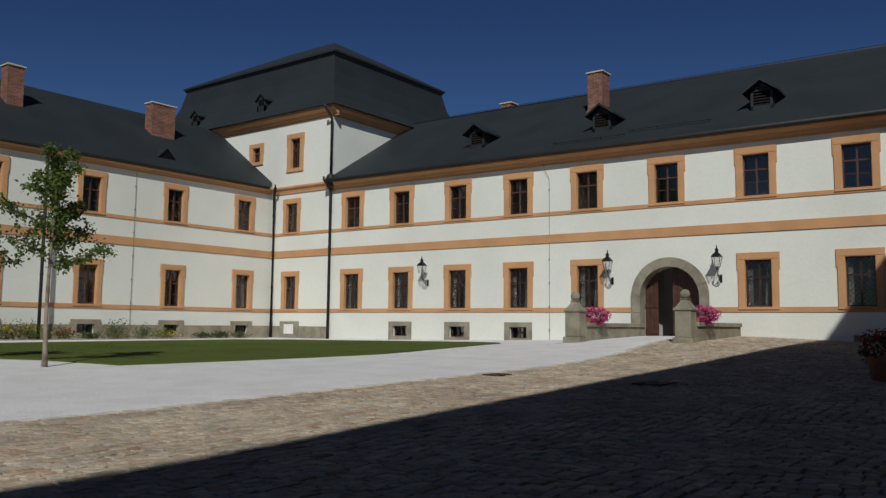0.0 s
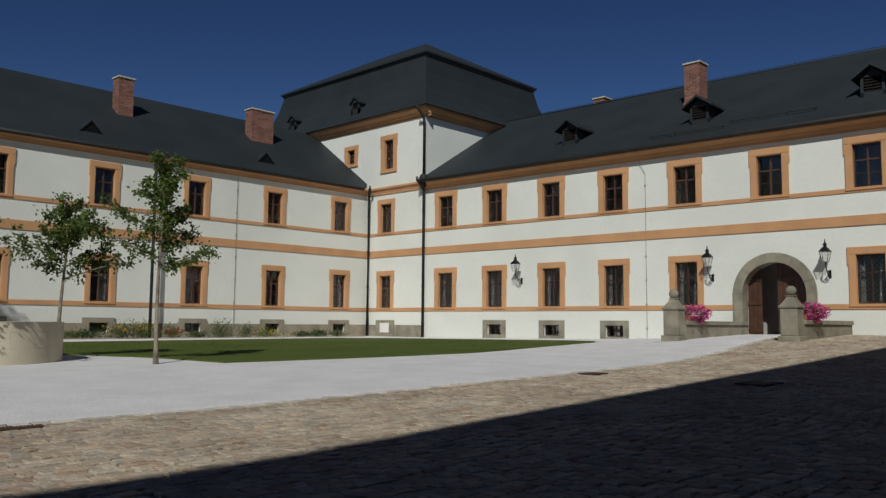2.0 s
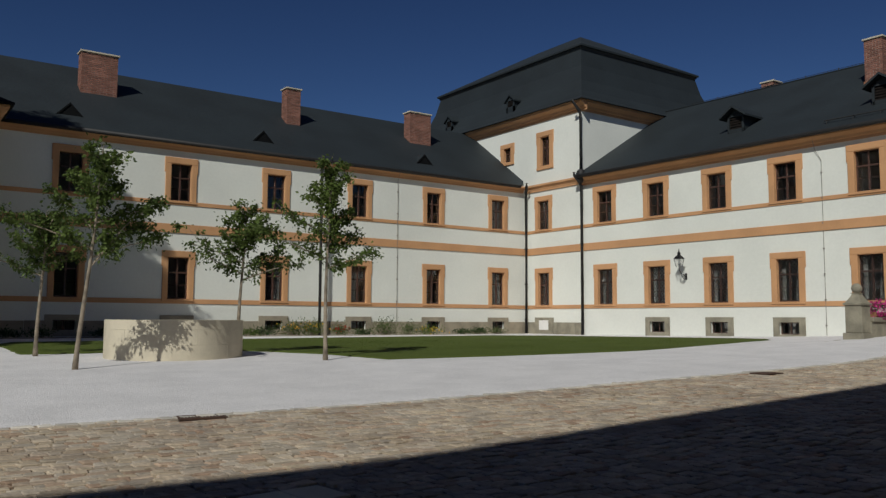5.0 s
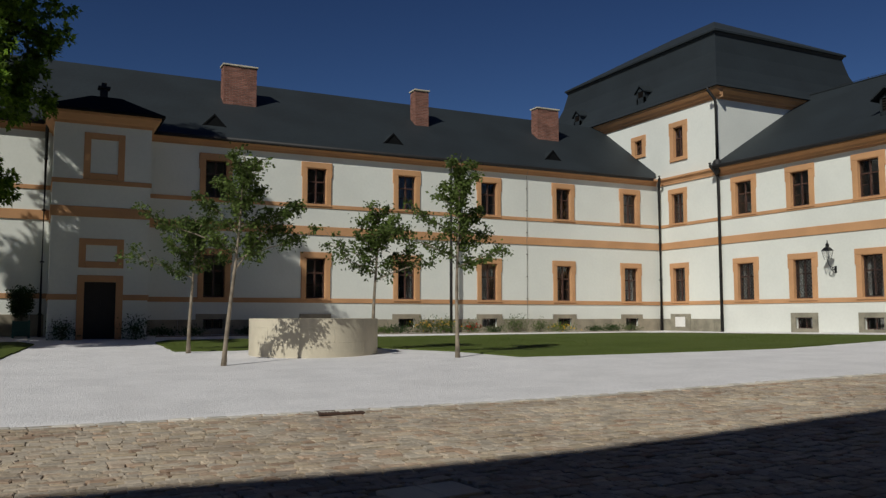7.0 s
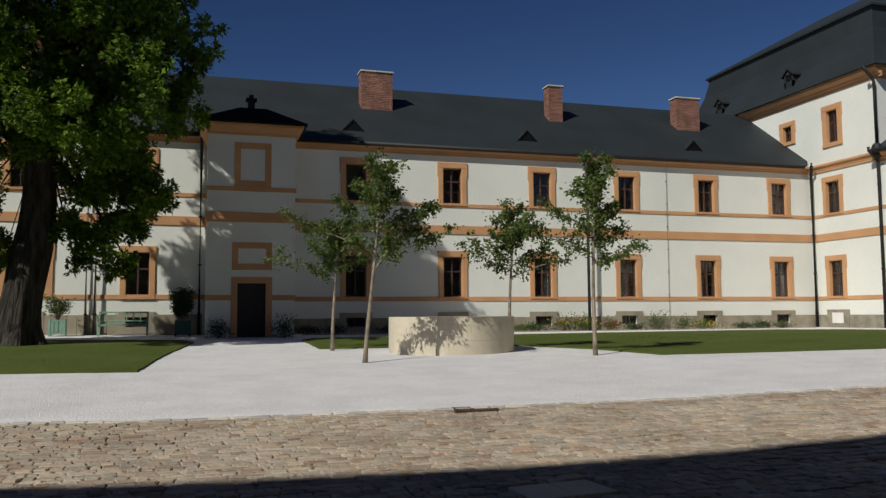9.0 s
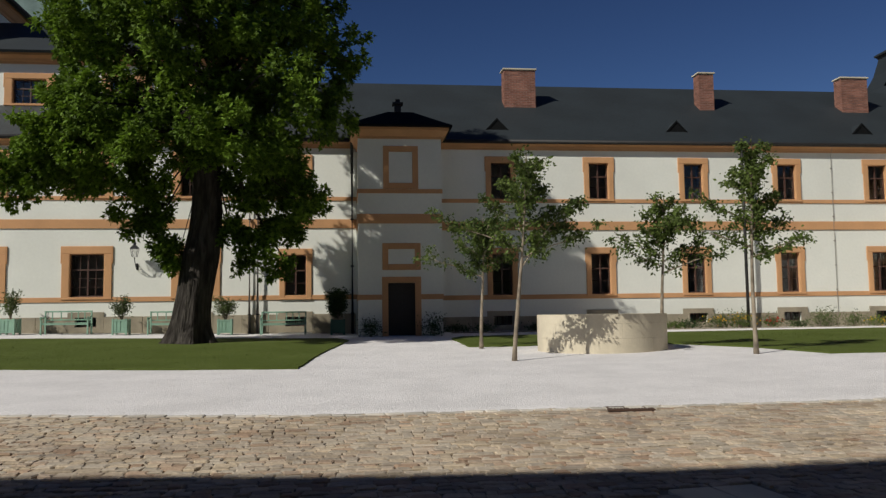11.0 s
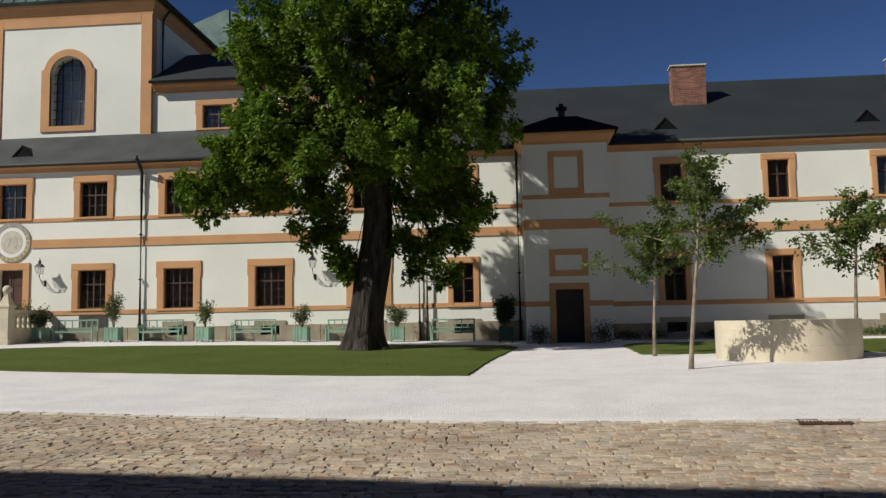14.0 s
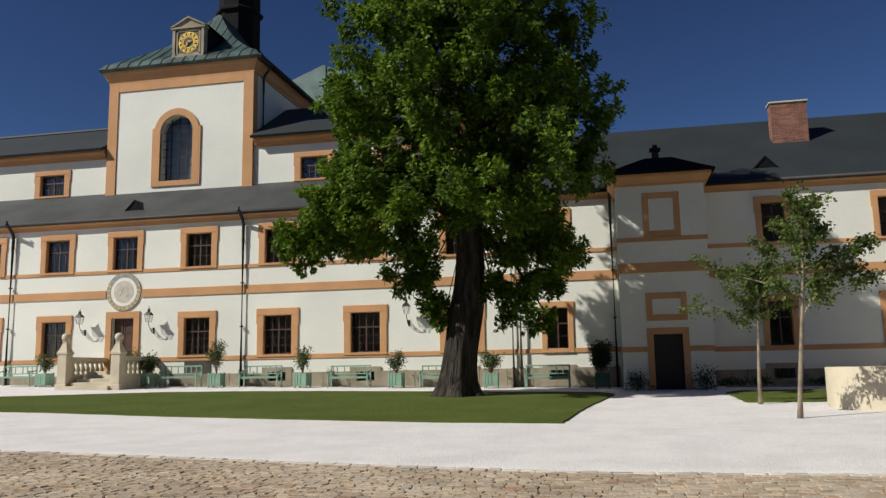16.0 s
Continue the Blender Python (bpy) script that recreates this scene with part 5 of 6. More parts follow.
# ---- wall lanterns ----
def wall_lantern(m):
    t = thing("wall_lantern", "black wrought-iron wall lantern with clear glass", "wall lantern", group="wall lanterns")
    t.matrix_world = m
    bm = bmesh.new()
    box(bm, -0.05, 0.05, -0.03, 0.01, -0.58, -0.26)
    part("wall_plate", bm, IRON, t, bevel=0.01)
    bm = bmesh.new()
    tube(bm, [(0, -0.02, -0.30), (0, -0.25, -0.33), (0, -0.45, -0.26), (0, -0.55, -0.10)], 0.018, 6)
    tube(bm, [(0, -0.55, -0.10), (0, -0.55, 0.02)], 0.025, 6)
    part("arm", bm, IRON, t)
    bm = bmesh.new()
    pts = []
    for k in range(22):
        a, r = 0.45 * k, 0.11 * (1 - k / 26)
        pts.append((0, -0.20 + r * math.cos(a), -0.44 + r * math.sin(a)))
    tube(bm, pts, 0.014, 5)
    tube(bm, [(0, -0.02, -0.55), (0, -0.16, -0.56), (0, -0.34, -0.42), (0, -0.42, -0.28)], 0.014, 5)
    part("scroll", bm, IRON, t)
    bm = bmesh.new()
    lo, hi = 0.10, 0.17
    c = (0, -0.55)
    for sx, sy in ((-1, -1), (1, -1), (1, 1), (-1, 1)):
        tube(bm, [(sx * lo, c[1] + sy * lo, 0.02), (sx * hi, c[1] + sy * hi, 0.42)], 0.012, 4)
    cage = part("cage", bm, IRON, t)
    for k, (sx, sy) in enumerate(((-1, -1), (1, -1), (1, 1), (-1, 1))):
        nx, ny = ((1, -1), (1, 1), (-1, 1), (-1, -1))[k]
        bm = bmesh.new()
        quad(bm, (sx * lo, c[1] + sy * lo, 0.02), (nx * lo, c[1] + ny * lo, 0.02), (nx * hi, c[1] + ny * hi, 0.42), (sx * hi, c[1] + sy * hi, 0.42))
        part("pane", bm, LANTERN_GLASS, cage)
    bm = bmesh.new()
    lathe(bm, [(0.27, 0.42), (0.25, 0.45), (0.15, 0.56), (0.08, 0.60), (0.07, 0.68), (0.10, 0.70), (0.03, 0.78), (0.012, 0.92)], 4, (0, -0.55, 0))
    bmesh.ops.rotate(bm, verts=bm.verts[:], cent=(0, -0.55, 0), matrix=Matrix.Rotation(math.pi / 4, 3, "Z"))
    part("roof", bm, IRON, t)
    return t


SMALL = Matrix.Diagonal((0.80, 0.80, 0.80, 1))
first = wall_lantern(FB @ pose(-23.5, 0, 3.10) @ SMALL)
for m in (FB @ pose(-20.06, 0, 3.10), FB @ pose(-8.3, 0, 3.10), FE @ pose(-22.72, 0, 3.04), FE @ pose(-13.73, 0, 2.92), FE @ pose(-9.51, 0, 2.92)):
    copy_thing(first, m @ Matrix.Diagonal((1.12, 1.12, 1.12, 1)) if m.translation.x > 28 else m)

# ---- well ----
WX, WY, WR, WTOP = 6.58, 20.65, 1.67, 0.69
well = thing("stone_well", "round pale limestone well ring on the gravel, dappled with leaf shade", "well")
wz = ground_z(WX, WY) - 0.08
rng = random.Random(4)
z = wz
for k, h in enumerate((0.42, 0.36, WTOP - wz - 0.78)):
    n = 6
    for i in range(n):
        a0 = 2 * math.pi * (i + (0.5 if k % 2 else 0)) / n + 0.001
        a1 = a0 + 2 * math.pi / n - 0.002
        bm = bmesh.new()
        ro = WR + rng.uniform(-0.0015, 0.0015)
        ring_lo, ring_hi = [], []
        for q in range(25):
            a = a0 + (a1 - a0) * q / 24
            for r, store in ((ro, 0), (WR - 0.34, 1)):
                ring_lo.append(bm.verts.new((WX + r * math.cos(a), WY + r * math.sin(a), z + 0.001)))
                ring_hi.append(bm.verts.new((WX + r * math.cos(a), WY + r * math.sin(a), z + h - 0.001)))
        for q in range(24):
            o0, i0, o1, i1 = 2 * q, 2 * q + 1, 2 * q + 2, 2 * q + 3
            bm.faces.new((ring_lo[o0], ring_lo[o1], ring_hi[o1], ring_hi[o0]))
            bm.faces.new((ring_lo[i1], ring_lo[i0], ring_hi[i0], ring_hi[i1]))
            bm.faces.new((ring_hi[o0], ring_hi[o1], ring_hi[i1], ring_hi[i0]))
            bm.faces.new((ring_lo[o1], ring_lo[o0], ring_lo[i0], ring_lo[i1]))
        for e in (0, 24):
            bm.faces.new((ring_lo[2 * e], ring_lo[2 * e + 1], ring_hi[2 * e + 1], ring_hi[2 * e]))
        part("ring_stone", bm, PALESTONE, well)
    z += h
bm = bmesh.new()
lathe(bm, [(WR - 0.36, wz), (WR - 0.36, wz + 0.3)], 24, (WX, WY, 0))
part("inner_floor", bm, SOIL, well)


# ---- trees ----
def sapling(x, y, h, base, spread, seed, lean, label, side=None, leaves=1500):
    """A young standard tree: slim trunk, rising limbs, thin leafy crown."""
    t = thing("young_tree", label, "tree", group="young courtyard trees")
    z0 = ground_z(x, y)
    t.matrix_world = pose(x, y, z0)
    rng = random.Random(seed)
    nr = np.random.default_rng(seed)

    def axis(s):
        return Vector((lean * s * h + 0.03 * math.sin(5 * s + seed), 0.02 * math.sin(4 * s), s * h))

    bm = bmesh.new()
    pts = [axis(k / 12) - Vector((0, 0, 0.1 if k == 0 else 0)) for k in range(13)]
    tube(bm, pts, [0.054 * (1 - 0.85 * (k / 12) ** 1.2) + (0.02 if k == 0 else 0) for k in range(13)], 8)
    trunk = part("trunk", bm, PALEBARK, t, smooth=True)
    tips = []
    n = 14
    for k in range(n):
        bm = bmesh.new()
        s = base / h + (0.95 - base / h) * (k / n) ** 0.9
        own = bool(side) and k in side
        a = side[k] if own else 2.4 * k + rng.uniform(-0.5, 0.5)
        reach = 1.1 * spread * (1.0 - 0.80 * (k / n) ** 0.75) * rng.uniform(0.6, 1.1) * (1.35 if own else 1)
        rise = 0.36 if own else rng.uniform(0.6, 1.3)
        p0 = axis(s)
        p1 = p0 + Vector((math.cos(a), math.sin(a), rise * 1.1)) * reach * 0.55
        p2 = p1 + Vector((math.cos(a + 0.25), math.sin(a + 0.25), rise * 0.7)) * reach * 0.5
        tube(bm, [p0, p1, p2], [0.022, 0.014, 0.006], 5)
        for q in (0.3, 0.45, 0.6, 0.72, 0.86, 1.0):
            pm = p0.lerp(p1, q) if q < 0.7 else p1.lerp(p2, (q - 0.6) / 0.4)
            full = 1.4 - 0.95 * k / n
            tips.append((pm, 0.11 + 0.04 * (1 - k / n), 1.6 * full))
            b = a + rng.choice((-1, 1)) * rng.uniform(0.4, 1.3)
            pe = pm + Vector((math.cos(b), math.sin(b), rng.uniform(0.0, 1.3))) * reach * 0.30 * rng.uniform(0.5, 1.3)
            tube(bm, [pm, pe], [0.008, 0.003], 4)
            tips.append((pm.lerp(pe, 0.55), 0.075, 0.8 * full))
            tips.append((pe, 0.065, 0.8 * full))
        part("branch", bm, PALEBARK, trunk)
    for s in (0.9, 0.95, 1.0):
        tips.append((axis(s), 0.09, 0.4))
    each = max(5, leaves / len(tips))
    pts = []
    for p, r, f in tips:
        m = int(each * f * nr.uniform(0.2, 1.7))
        pts.append(np.array(p) + nr.normal(size=(m, 3)) * r * np.array([0.8, 0.8, 0.65]))
    leaf_cloud("crown", np.concatenate(pts), 0.096, LEAF_YOUNG, t, nr, 0.35, 0.6)
    return t


sapling(3.72, 17.9, 4.75, 2.1, 1.3, 11, 0.075, "slim young tree with a wide leafy side branch, in white gravel", {1: 0.05, 3: 0.15, 2: 3.0, 5: 0.1}, 6600)
sapling(3.68, 22.3, 3.7, 2.0, 0.95, 23, 0.02, "slim young tree with a loose light crown, at the lawn edge", {0: 3.1, 2: 0.1}, 4000)
sapling(8.02, 20.05, 3.95, 1.95, 1.15, 35, 0.03, "slim young tree with a broad cup-shaped crown behind the well", {0: -0.2, 1: 3.3, 2: 0.1, 3: 3.0}, 4600)
sapling(9.18, 17.45, 4.95, 2.2, 1.15, 47, 0.012, "slim young tree with low spreading branch, in white gravel", {0: 0.0, 1: 2.9, 2: 0.3, 4: 3.2}, 5600)

# old courtyard tree
OX, OY = -5.05, 26.5
OZ = ground_z(OX, OY)
old = thing("old_tree", "large old broadleaf tree with dark furrowed trunk and dense green crown", "tree")
old.matrix_world = pose(OX, OY, OZ)
bm = bmesh.new()
seg = 56
rings = []
trunk_line = [(0.0, 0, -0.1, 0.90), (0.0, 0, 0.12, 0.75), (0.02, 0, 0.45, 0.64), (0.07, 0, 1.0, 0.57), (0.14, 0, 1.5, 0.54), (0.25, 0, 2.2, 0.55), (0.36, 0, 2.9, 0.56), (0.47, 0.05, 3.7, 0.50), (0.50, 0.1, 4.3, 0.47), (0.49, 0.1, 5.3, 0.42), (0.60, 0.1, 6.8, 0.36), (0.74, 0.1, 7.7, 0.31), (1.05, 0.1, 8.9, 0.26), (1.2, 0.1, 10.5, 0.21), (1.1, 0, 12.0, 0.15), (0.9, 0, 14.0, 0.08), (0.8, 0, 15.0, 0.03)]
fine_line = []
for k in range(61):
    z = -0.1 + 15.1 * (k / 60) ** 1.4
    fine_line.append([float(np.interp(z, [t[2] for t in trunk_line], [t[q] for t in trunk_line])) for q in (0, 1)] + [z, float(np.interp(z, [t[2] for t in trunk_line], [t[3] for t in trunk_line]))])
for i, (x, y, z, r) in enumerate(fine_line):
    rings.append([])
    for k in range(seg):
        a = 2 * math.pi * k / seg
        flare = 1 + (0.16 * max(0, 1 - z / 0.8)) * math.cos(5 * a + 0.7) + (0.022 if k % 4 < 2 else -0.022) + 0.02 * math.sin(9 * a + 0.5 * z) + 0.03 * noise.noise(Vector((3 * math.cos(a), 3 * math.sin(a), z)))
        rings[-1].append(bm.verts.new((x + r * flare * math.cos(a), y + r * flare * math.sin(a), z)))
for a, b in zip(rings, rings[1:]):
    for k in range(seg):
        bm.faces.new((a[k], a[(k + 1) % seg], b[(k + 1) % seg], b[k]))
old_trunk = part("trunk", bm, BARK, old, "dark furrowed trunk flaring at the root")
rng = random.Random(77)
nr = np.random.default_rng(77)
right_z, right_r = [5.0, 6.3, 7.3, 9.6, 12.4, 14.6, 16.4, 17.7, 18.6], [4.4, 4.9, 5.5, 5.8, 5.1, 3.9, 3.0, 2.1, 0.9]
left_z, left_r = [5.0, 6.2, 7.4, 8.6, 10.0, 12.3, 14.6, 16.4, 17.7, 18.6], [4.6, 6.1, 5.4, 4.9, 5.0, 4.5, 3.8, 3.1, 2.2, 0.9]
centres = []


def add_clump(c, r, gap):
    if any((c - o).length < gap * (r + s) for o, s in centres):
        return
    centres.append((c, r))


# hanging lower limbs: middle and half widths of each leafy mass
HANGING = [(2.45, 0.0, 2.95, 1.15, 1.0, 1.1, 15), (3.2, -0.2, 4.4, 0.95, 1.2, 0.9, 12), (-0.55, -0.2, 2.75, 0.3, 0.6, 0.85, 7), (-1.25, -0.2, 4.1, 0.95, 0.8, 0.6, 12), (-4.7, -0.6, 5.4, 1.1, 1.4, 1.05, 24), (-3.7, -1.0, 6.4, 1.3, 1.1, 0.8, 14), (-2.9, -0.8, 5.4, 0.9, 1.2, 0.7, 8),
           (2.0, -0.1, 4.9, 1.0, 1.0, 0.7, 12), (-1.35, -0.3, 5.2, 0.8, 0.8, 0.7, 8), (0.3, -0.9, 6.0, 1.0, 0.6, 0.5, 7), (3.0, 0.2, 5.6, 1.0, 1.0, 0.6, 8),
           (-1.8, -1.3, 6.3, 1.0, 0.8, 0.7, 9), (-3.0, -2.0, 7.0, 1.0, 0.8, 0.8, 9), (4.6, -0.3, 7.3, 0.6, 0.9, 0.9, 7), (1.3, -0.3, 3.6, 0.4, 0.5, 0.5, 4),
           (0.8, -2.2, 8.8, 1.6, 0.6, 1.6, 20), (0.6, -2.0, 11.6, 1.7, 0.6, 1.5, 18), (1.4, -1.6, 7.2, 0.8, 0.5, 0.8, 8)]
for x, y, z, rx, ry, rz, many in HANGING:
    have, tries = len(centres), 0
    while len(centres) < have + many and tries < 400:
        tries += 1
        q = Vector((rng.uniform(-1, 1), rng.uniform(-1, 1), rng.uniform(-1, 1)))
        if q.length < 1:
            add_clump(Vector((x + q.x * rx, y + q.y * ry, z + q.z * rz)), rng.uniform(0.28, 0.45), 0.5)
tries = 0
while len(centres) < 580 and tries < 120000:
    tries += 1
    z = rng.uniform(5.2, 18.3)
    a = rng.uniform(0, 6.28)
    mix = 0.5 + 0.5 * math.cos(a)
    rmax = mix * float(np.interp(z, right_z, right_r)) + (1 - mix) * float(np.interp(z, left_z, left_r))
    rmax *= 0.97 + 0.34 * noise.noise(Vector((1.9 * math.cos(a), 1.9 * math.sin(a), z * 0.55)))
    rc = rng.uniform(0.42, 0.80)
    r = rmax * rng.uniform(0.25, 1.0) ** 0.42 - rc * 0.8
    x, y = r * math.cos(a), r * math.sin(a)
    y *= 0.35 if y > 0 else 0.95
    if z < 5.6 and abs(x - 0.2) < 0.95 and y < 0.2:
        continue
    c = Vector((x + 0.1, y, z))
    if noise.noise(c * 0.36 + Vector((7, 3, 1))) < -0.2:
        continue
    add_clump(c, rc, 0.47)
for k, (c, rc) in enumerate(centres):
    if k % 3 or (c.z < 5.8 and k % 9):
        continue
    out = math.hypot(c.x, c.y)
    z0 = clamp(c.z - 0.35 * out - 0.2, 6.2 + 0.8 * rng.random(), 14.0)
    ax = float(np.interp(z0, [t[2] for t in trunk_line], [t[0] for t in trunk_line]))
    p0 = Vector((ax, 0.05, z0))
    low = c.z < 5.6
    pm = Vector((ax + (c.x - ax) * (0.45 if low else 0.72), c.y * (0.45 if low else 0.72), (0.45 * z0 + 0.55 * c.z + 0.4) if low else max(z0, c.z) + rng.uniform(0.0, 0.5)))
    rr = 0.03 + 0.04 * rng.random() + (0.08 if k % 20 == 0 else 0)
    bm = bmesh.new()
    tube(bm, [p0, p0.lerp(pm, 0.5) + Vector((0, 0, 0.3)), pm, c], [rr, rr * 0.8, rr * 0.5, 0.012], 5)
    part("branch", bm, BARK, old_trunk)
tufts, sizes = [], []
for c, rc in centres:
    for k in range(int(6 + 9 * rc)):
        way = nr.normal(size=3)
        way /= np.linalg.norm(way)
        way[2] = way[2] * 0.85 + 0.05
        tufts.append(np.array(c) + way * rc * nr.uniform(0.35, 1.1))
        sizes.append(int(nr.integers(16, 40)))


def leaf_tufts(name, tufts, sizes, size, material, parent, rng):
    """Lobed leaves that fan out and droop round each twig end, as one mesh."""
    at = np.repeat(np.array(tufts), sizes, axis=0)
    n = len(at)
    out = at * np.array([1, 1, 0])
    out /= np.linalg.norm(out, axis=1, keepdims=True) + 1e-6
    way = rng.normal(size=(n, 3)) + 0.45 * out + np.array([0, 0, -0.35])
    way /= np.linalg.norm(way, axis=1, keepdims=True)
    up = np.array([0, 0, 1.0]) + 0.5 * out + rng.normal(size=(n, 3)) * 0.45
    side = np.cross(way, up)
    side /= np.linalg.norm(side, axis=1, keepdims=True) + 1e-6
    up = np.cross(side, way)
    base = at + way * rng.uniform(0.02, 0.20, (n, 1))
    s = size * rng.uniform(0.6, 1.25, (n, 1))
    shape = ((0.0, 0.0, 0.0), (0.42, 0.46, -0.06), (0.56, 0.20, 0.02), (1.0, 0.0, -0.14), (0.56, -0.20, 0.02), (0.42, -0.46, -0.06))
    v = np.stack([base + s * (way * a + side * b + up * c) for a, b, c in shape], 1).reshape(-1, 3)
    i = 6 * np.arange(n)[:, None]
    f = np.concatenate([i + np.array([[0, 1, 2, 3]]), i + np.array([[0, 3, 4, 5]])], 0)
    me = bpy.data.meshes.new(name)
    me.from_pydata(v.tolist(), [], f.tolist())
    me.materials.append(material)
    ob = tagged(new(name, me), kind="stuff")
    ob.parent = parent
    return ob


leaf_tufts("crown", tufts, sizes, 0.165, LEAF, old, nr)


# ---- benches and planters ----
def bench():
    t = thing("garden_bench", "pale green painted slatted garden bench against the wall", "bench", group="green benches")
    L = 0.84
    for k in range(4):
        bm = bmesh.new()
        y = -0.50 + 0.125 * k
        box(bm, -L + 0.03, L - 0.03, y, y + 0.10, 0.425, 0.45)
        part("seat_slat", bm, GREENPAINT, t, bevel=0.005)
    for s in (-1, 1):
        for y, top in ((-0.50, 0.62), (-0.04, 0.90)):
            bm = bmesh.new()
            box(bm, s * L - 0.028, s * L + 0.028, y - 0.025, y + 0.03, 0.0, top)
            part("leg", bm, GREENPAINT, t, bevel=0.006)
        bm = bmesh.new()
        tube(bm, [(s * L, -0.02, 0.72), (s * L, -0.18, 0.66), (s * L, -0.38, 0.63), (s * L, -0.54, 0.66), (s * L, -0.59, 0.61), (s * L, -0.54, 0.57)], 0.026, 6)
        part("armrest", bm, GREENPAINT, t)
        bm = bmesh.new()
        tube(bm, [(s * L, -0.44, 0.44), (s * L, -0.26, 0.56), (s * L, -0.30, 0.62)], 0.014, 5)
        part("arm_scroll", bm, GREENPAINT, t)
    for z, h in ((0.53, 0.045), (0.845, 0.055)):
        bm = bmesh.new()
        box(bm, -L, L, -0.03, 0.015, z, z + h)
        part("back_rail", bm, GREENPAINT, t, bevel=0.006)
    for x in (-0.60, -0.28, 0.10, 0.34, 0.58):
        bm = bmesh.new()
        box(bm, x - 0.02, x + 0.02, -0.02, 0.01, 0.575, 0.845)
        part("back_slat", bm, GREENPAINT, t, bevel=0.004)
    bm = bmesh.new()
    box(bm, -L, L, -0.49, -0.465, 0.365, 0.42)
    part("apron", bm, GREENPAINT, t, bevel=0.005)
    return t


def planter(material, label, seed, bush, leaf, dense, tall):
    t = thing("planter", label, "planter", group="wooden planters")
    w, h = 0.245, 0.58
    for sx in (-1, 1):
        for sy in (-1, 1):
            bm = bmesh.new()
            box(bm, sx * w - 0.035, sx * w + 0.035, sy * w - 0.035, sy * w + 0.035, 0, h + 0.03)
            part("post", bm, material, t, bevel=0.006)
    for k in range(4):
        turn = Matrix.Rotation(math.pi / 2 * k, 3, "Z")
        pieces = [("side_panel", -w, w, -w - 0.008, -w + 0.02, 0.08, h)]
        pieces += [("slat", x0, x0 + 2 * w / 3 - 0.06, -w - 0.024, -w - 0.006, 0.14, h - 0.07) for x0 in (-w + 0.035, -w / 3 + 0.01, w / 3 + 0.02)]
        pieces += [("rail", -w + 0.035, w - 0.035, -w - 0.032, -w - 0.006, z0, z1) for z0, z1 in ((0.08, 0.13), (h - 0.06, h))]
        for kind, *size in pieces:
            bm = bmesh.new()
            box(bm, *size)
            bmesh.ops.rotate(bm, verts=bm.verts[:], cent=(0, 0, 0), matrix=turn)
            part(kind, bm, material, t)
    bm = bmesh.new()
    box(bm, -w, w, -w, w, 0.48, 0.53)
    part("soil", bm, SOIL, t)
    rng = random.Random(seed)
    nr = np.random.default_rng(seed)
    bm = bmesh.new()
    pts = []
    for k in range(10):
        a, r = rng.uniform(0, 6.28), rng.uniform(0.1, bush)
        tip = Vector((r * math.cos(a), r * math.sin(a), 0.53 + tall * rng.uniform(0.45, 1.0)))
        midp = Vector((tip.x * 0.35, tip.y * 0.35, 0.53 + (tip.z - 0.53) * 0.5))
        tube(bm, [(0, 0, 0.5), midp, tip], [0.02, 0.012, 0.005], 5)
        for q in (0.45, 0.65, 0.85, 1.0):
            c = np.array(midp.lerp(tip, (q - 0.4) / 0.6))
            pts.append(c + nr.normal(size=(int(dense * rng.uniform(0.4, 1.2)), 3)) * 0.085)
    part("stem", bm, PALEBARK, t)
    leaf_cloud("foliage", np.concatenate(pts), 0.12, leaf, t, nr, -0.2, 0.32)
    return t


green_bench = bench()
places = [-26.2, -18.15, -14.5, -10.62, -6.75, -2.55]
for k, x in enumerate(places):
    m = pose(x, 32.35, ground_z(x, 32.2) + 0.012)
    if k == 0:
        green_bench.matrix_world = m
    else:
        copy_thing(green_bench, m)
for k, (x, tall) in enumerate(((-24.7, 0.95), (-20.35, 1.0), (-16.45, 1.35), (-12.6, 1.05), (-8.6, 0.95), (-4.75, 0.95))):
    t = planter(GREENPAINT, "pale green wooden tub with a leafy oleander", 60 + k, 0.42, LEAF_OLEANDER, 26 if k != 2 else 40, tall)
    t.matrix_world = pose(x, 32.0, ground_z(x, 32.0) + 0.012, 0, 0, 4 * (k % 3 - 1))
    if k == 1:
        t = planter(GREENPAINT, "pale green wooden tub beside the stairs", 70, 0.42, LEAF_OLEANDER, 34, 0.85)
        t.matrix_world = pose(-19.62, 31.9, ground_z(-19.6, 32.0) + 0.012)
t = planter(GREENDARK, "dark green wooden tub with a dense clipped shrub", 81, 0.34, LEAF_DARK, 95, 1.15)
t.matrix_world = pose(-0.45, 31.9, ground_z(-0.45, 32.0) + 0.012)

# ---- stairs to the palace door ----
sz = ground_z(-21.2, 30.3)
for x in (-22.42, -19.95):
    ball_pier("stone_pier", x, 30.25, ground_z(x, 30.2), 2.40, 0.42, PALESTONE, "pale limestone stair pier topped with a ball")
stair = thing("door_stairs", "pale limestone stairs with turned balustrades at the palace door", "stairs", kind="structure")
LAND = 1.0
for k in range(5):
    bm = bmesh.new()
    box(bm, -22.1 - (0.12 if k == 0 else 0), -20.25 + (0.12 if k == 0 else 0), 29.85 + 0.36 * k, 33.0 - 0.002 * k, sz - 0.3, sz + (LAND - sz) * (k + 1) / 5)
    part("step", bm, PALESTONE, stair, bevel=0.012)
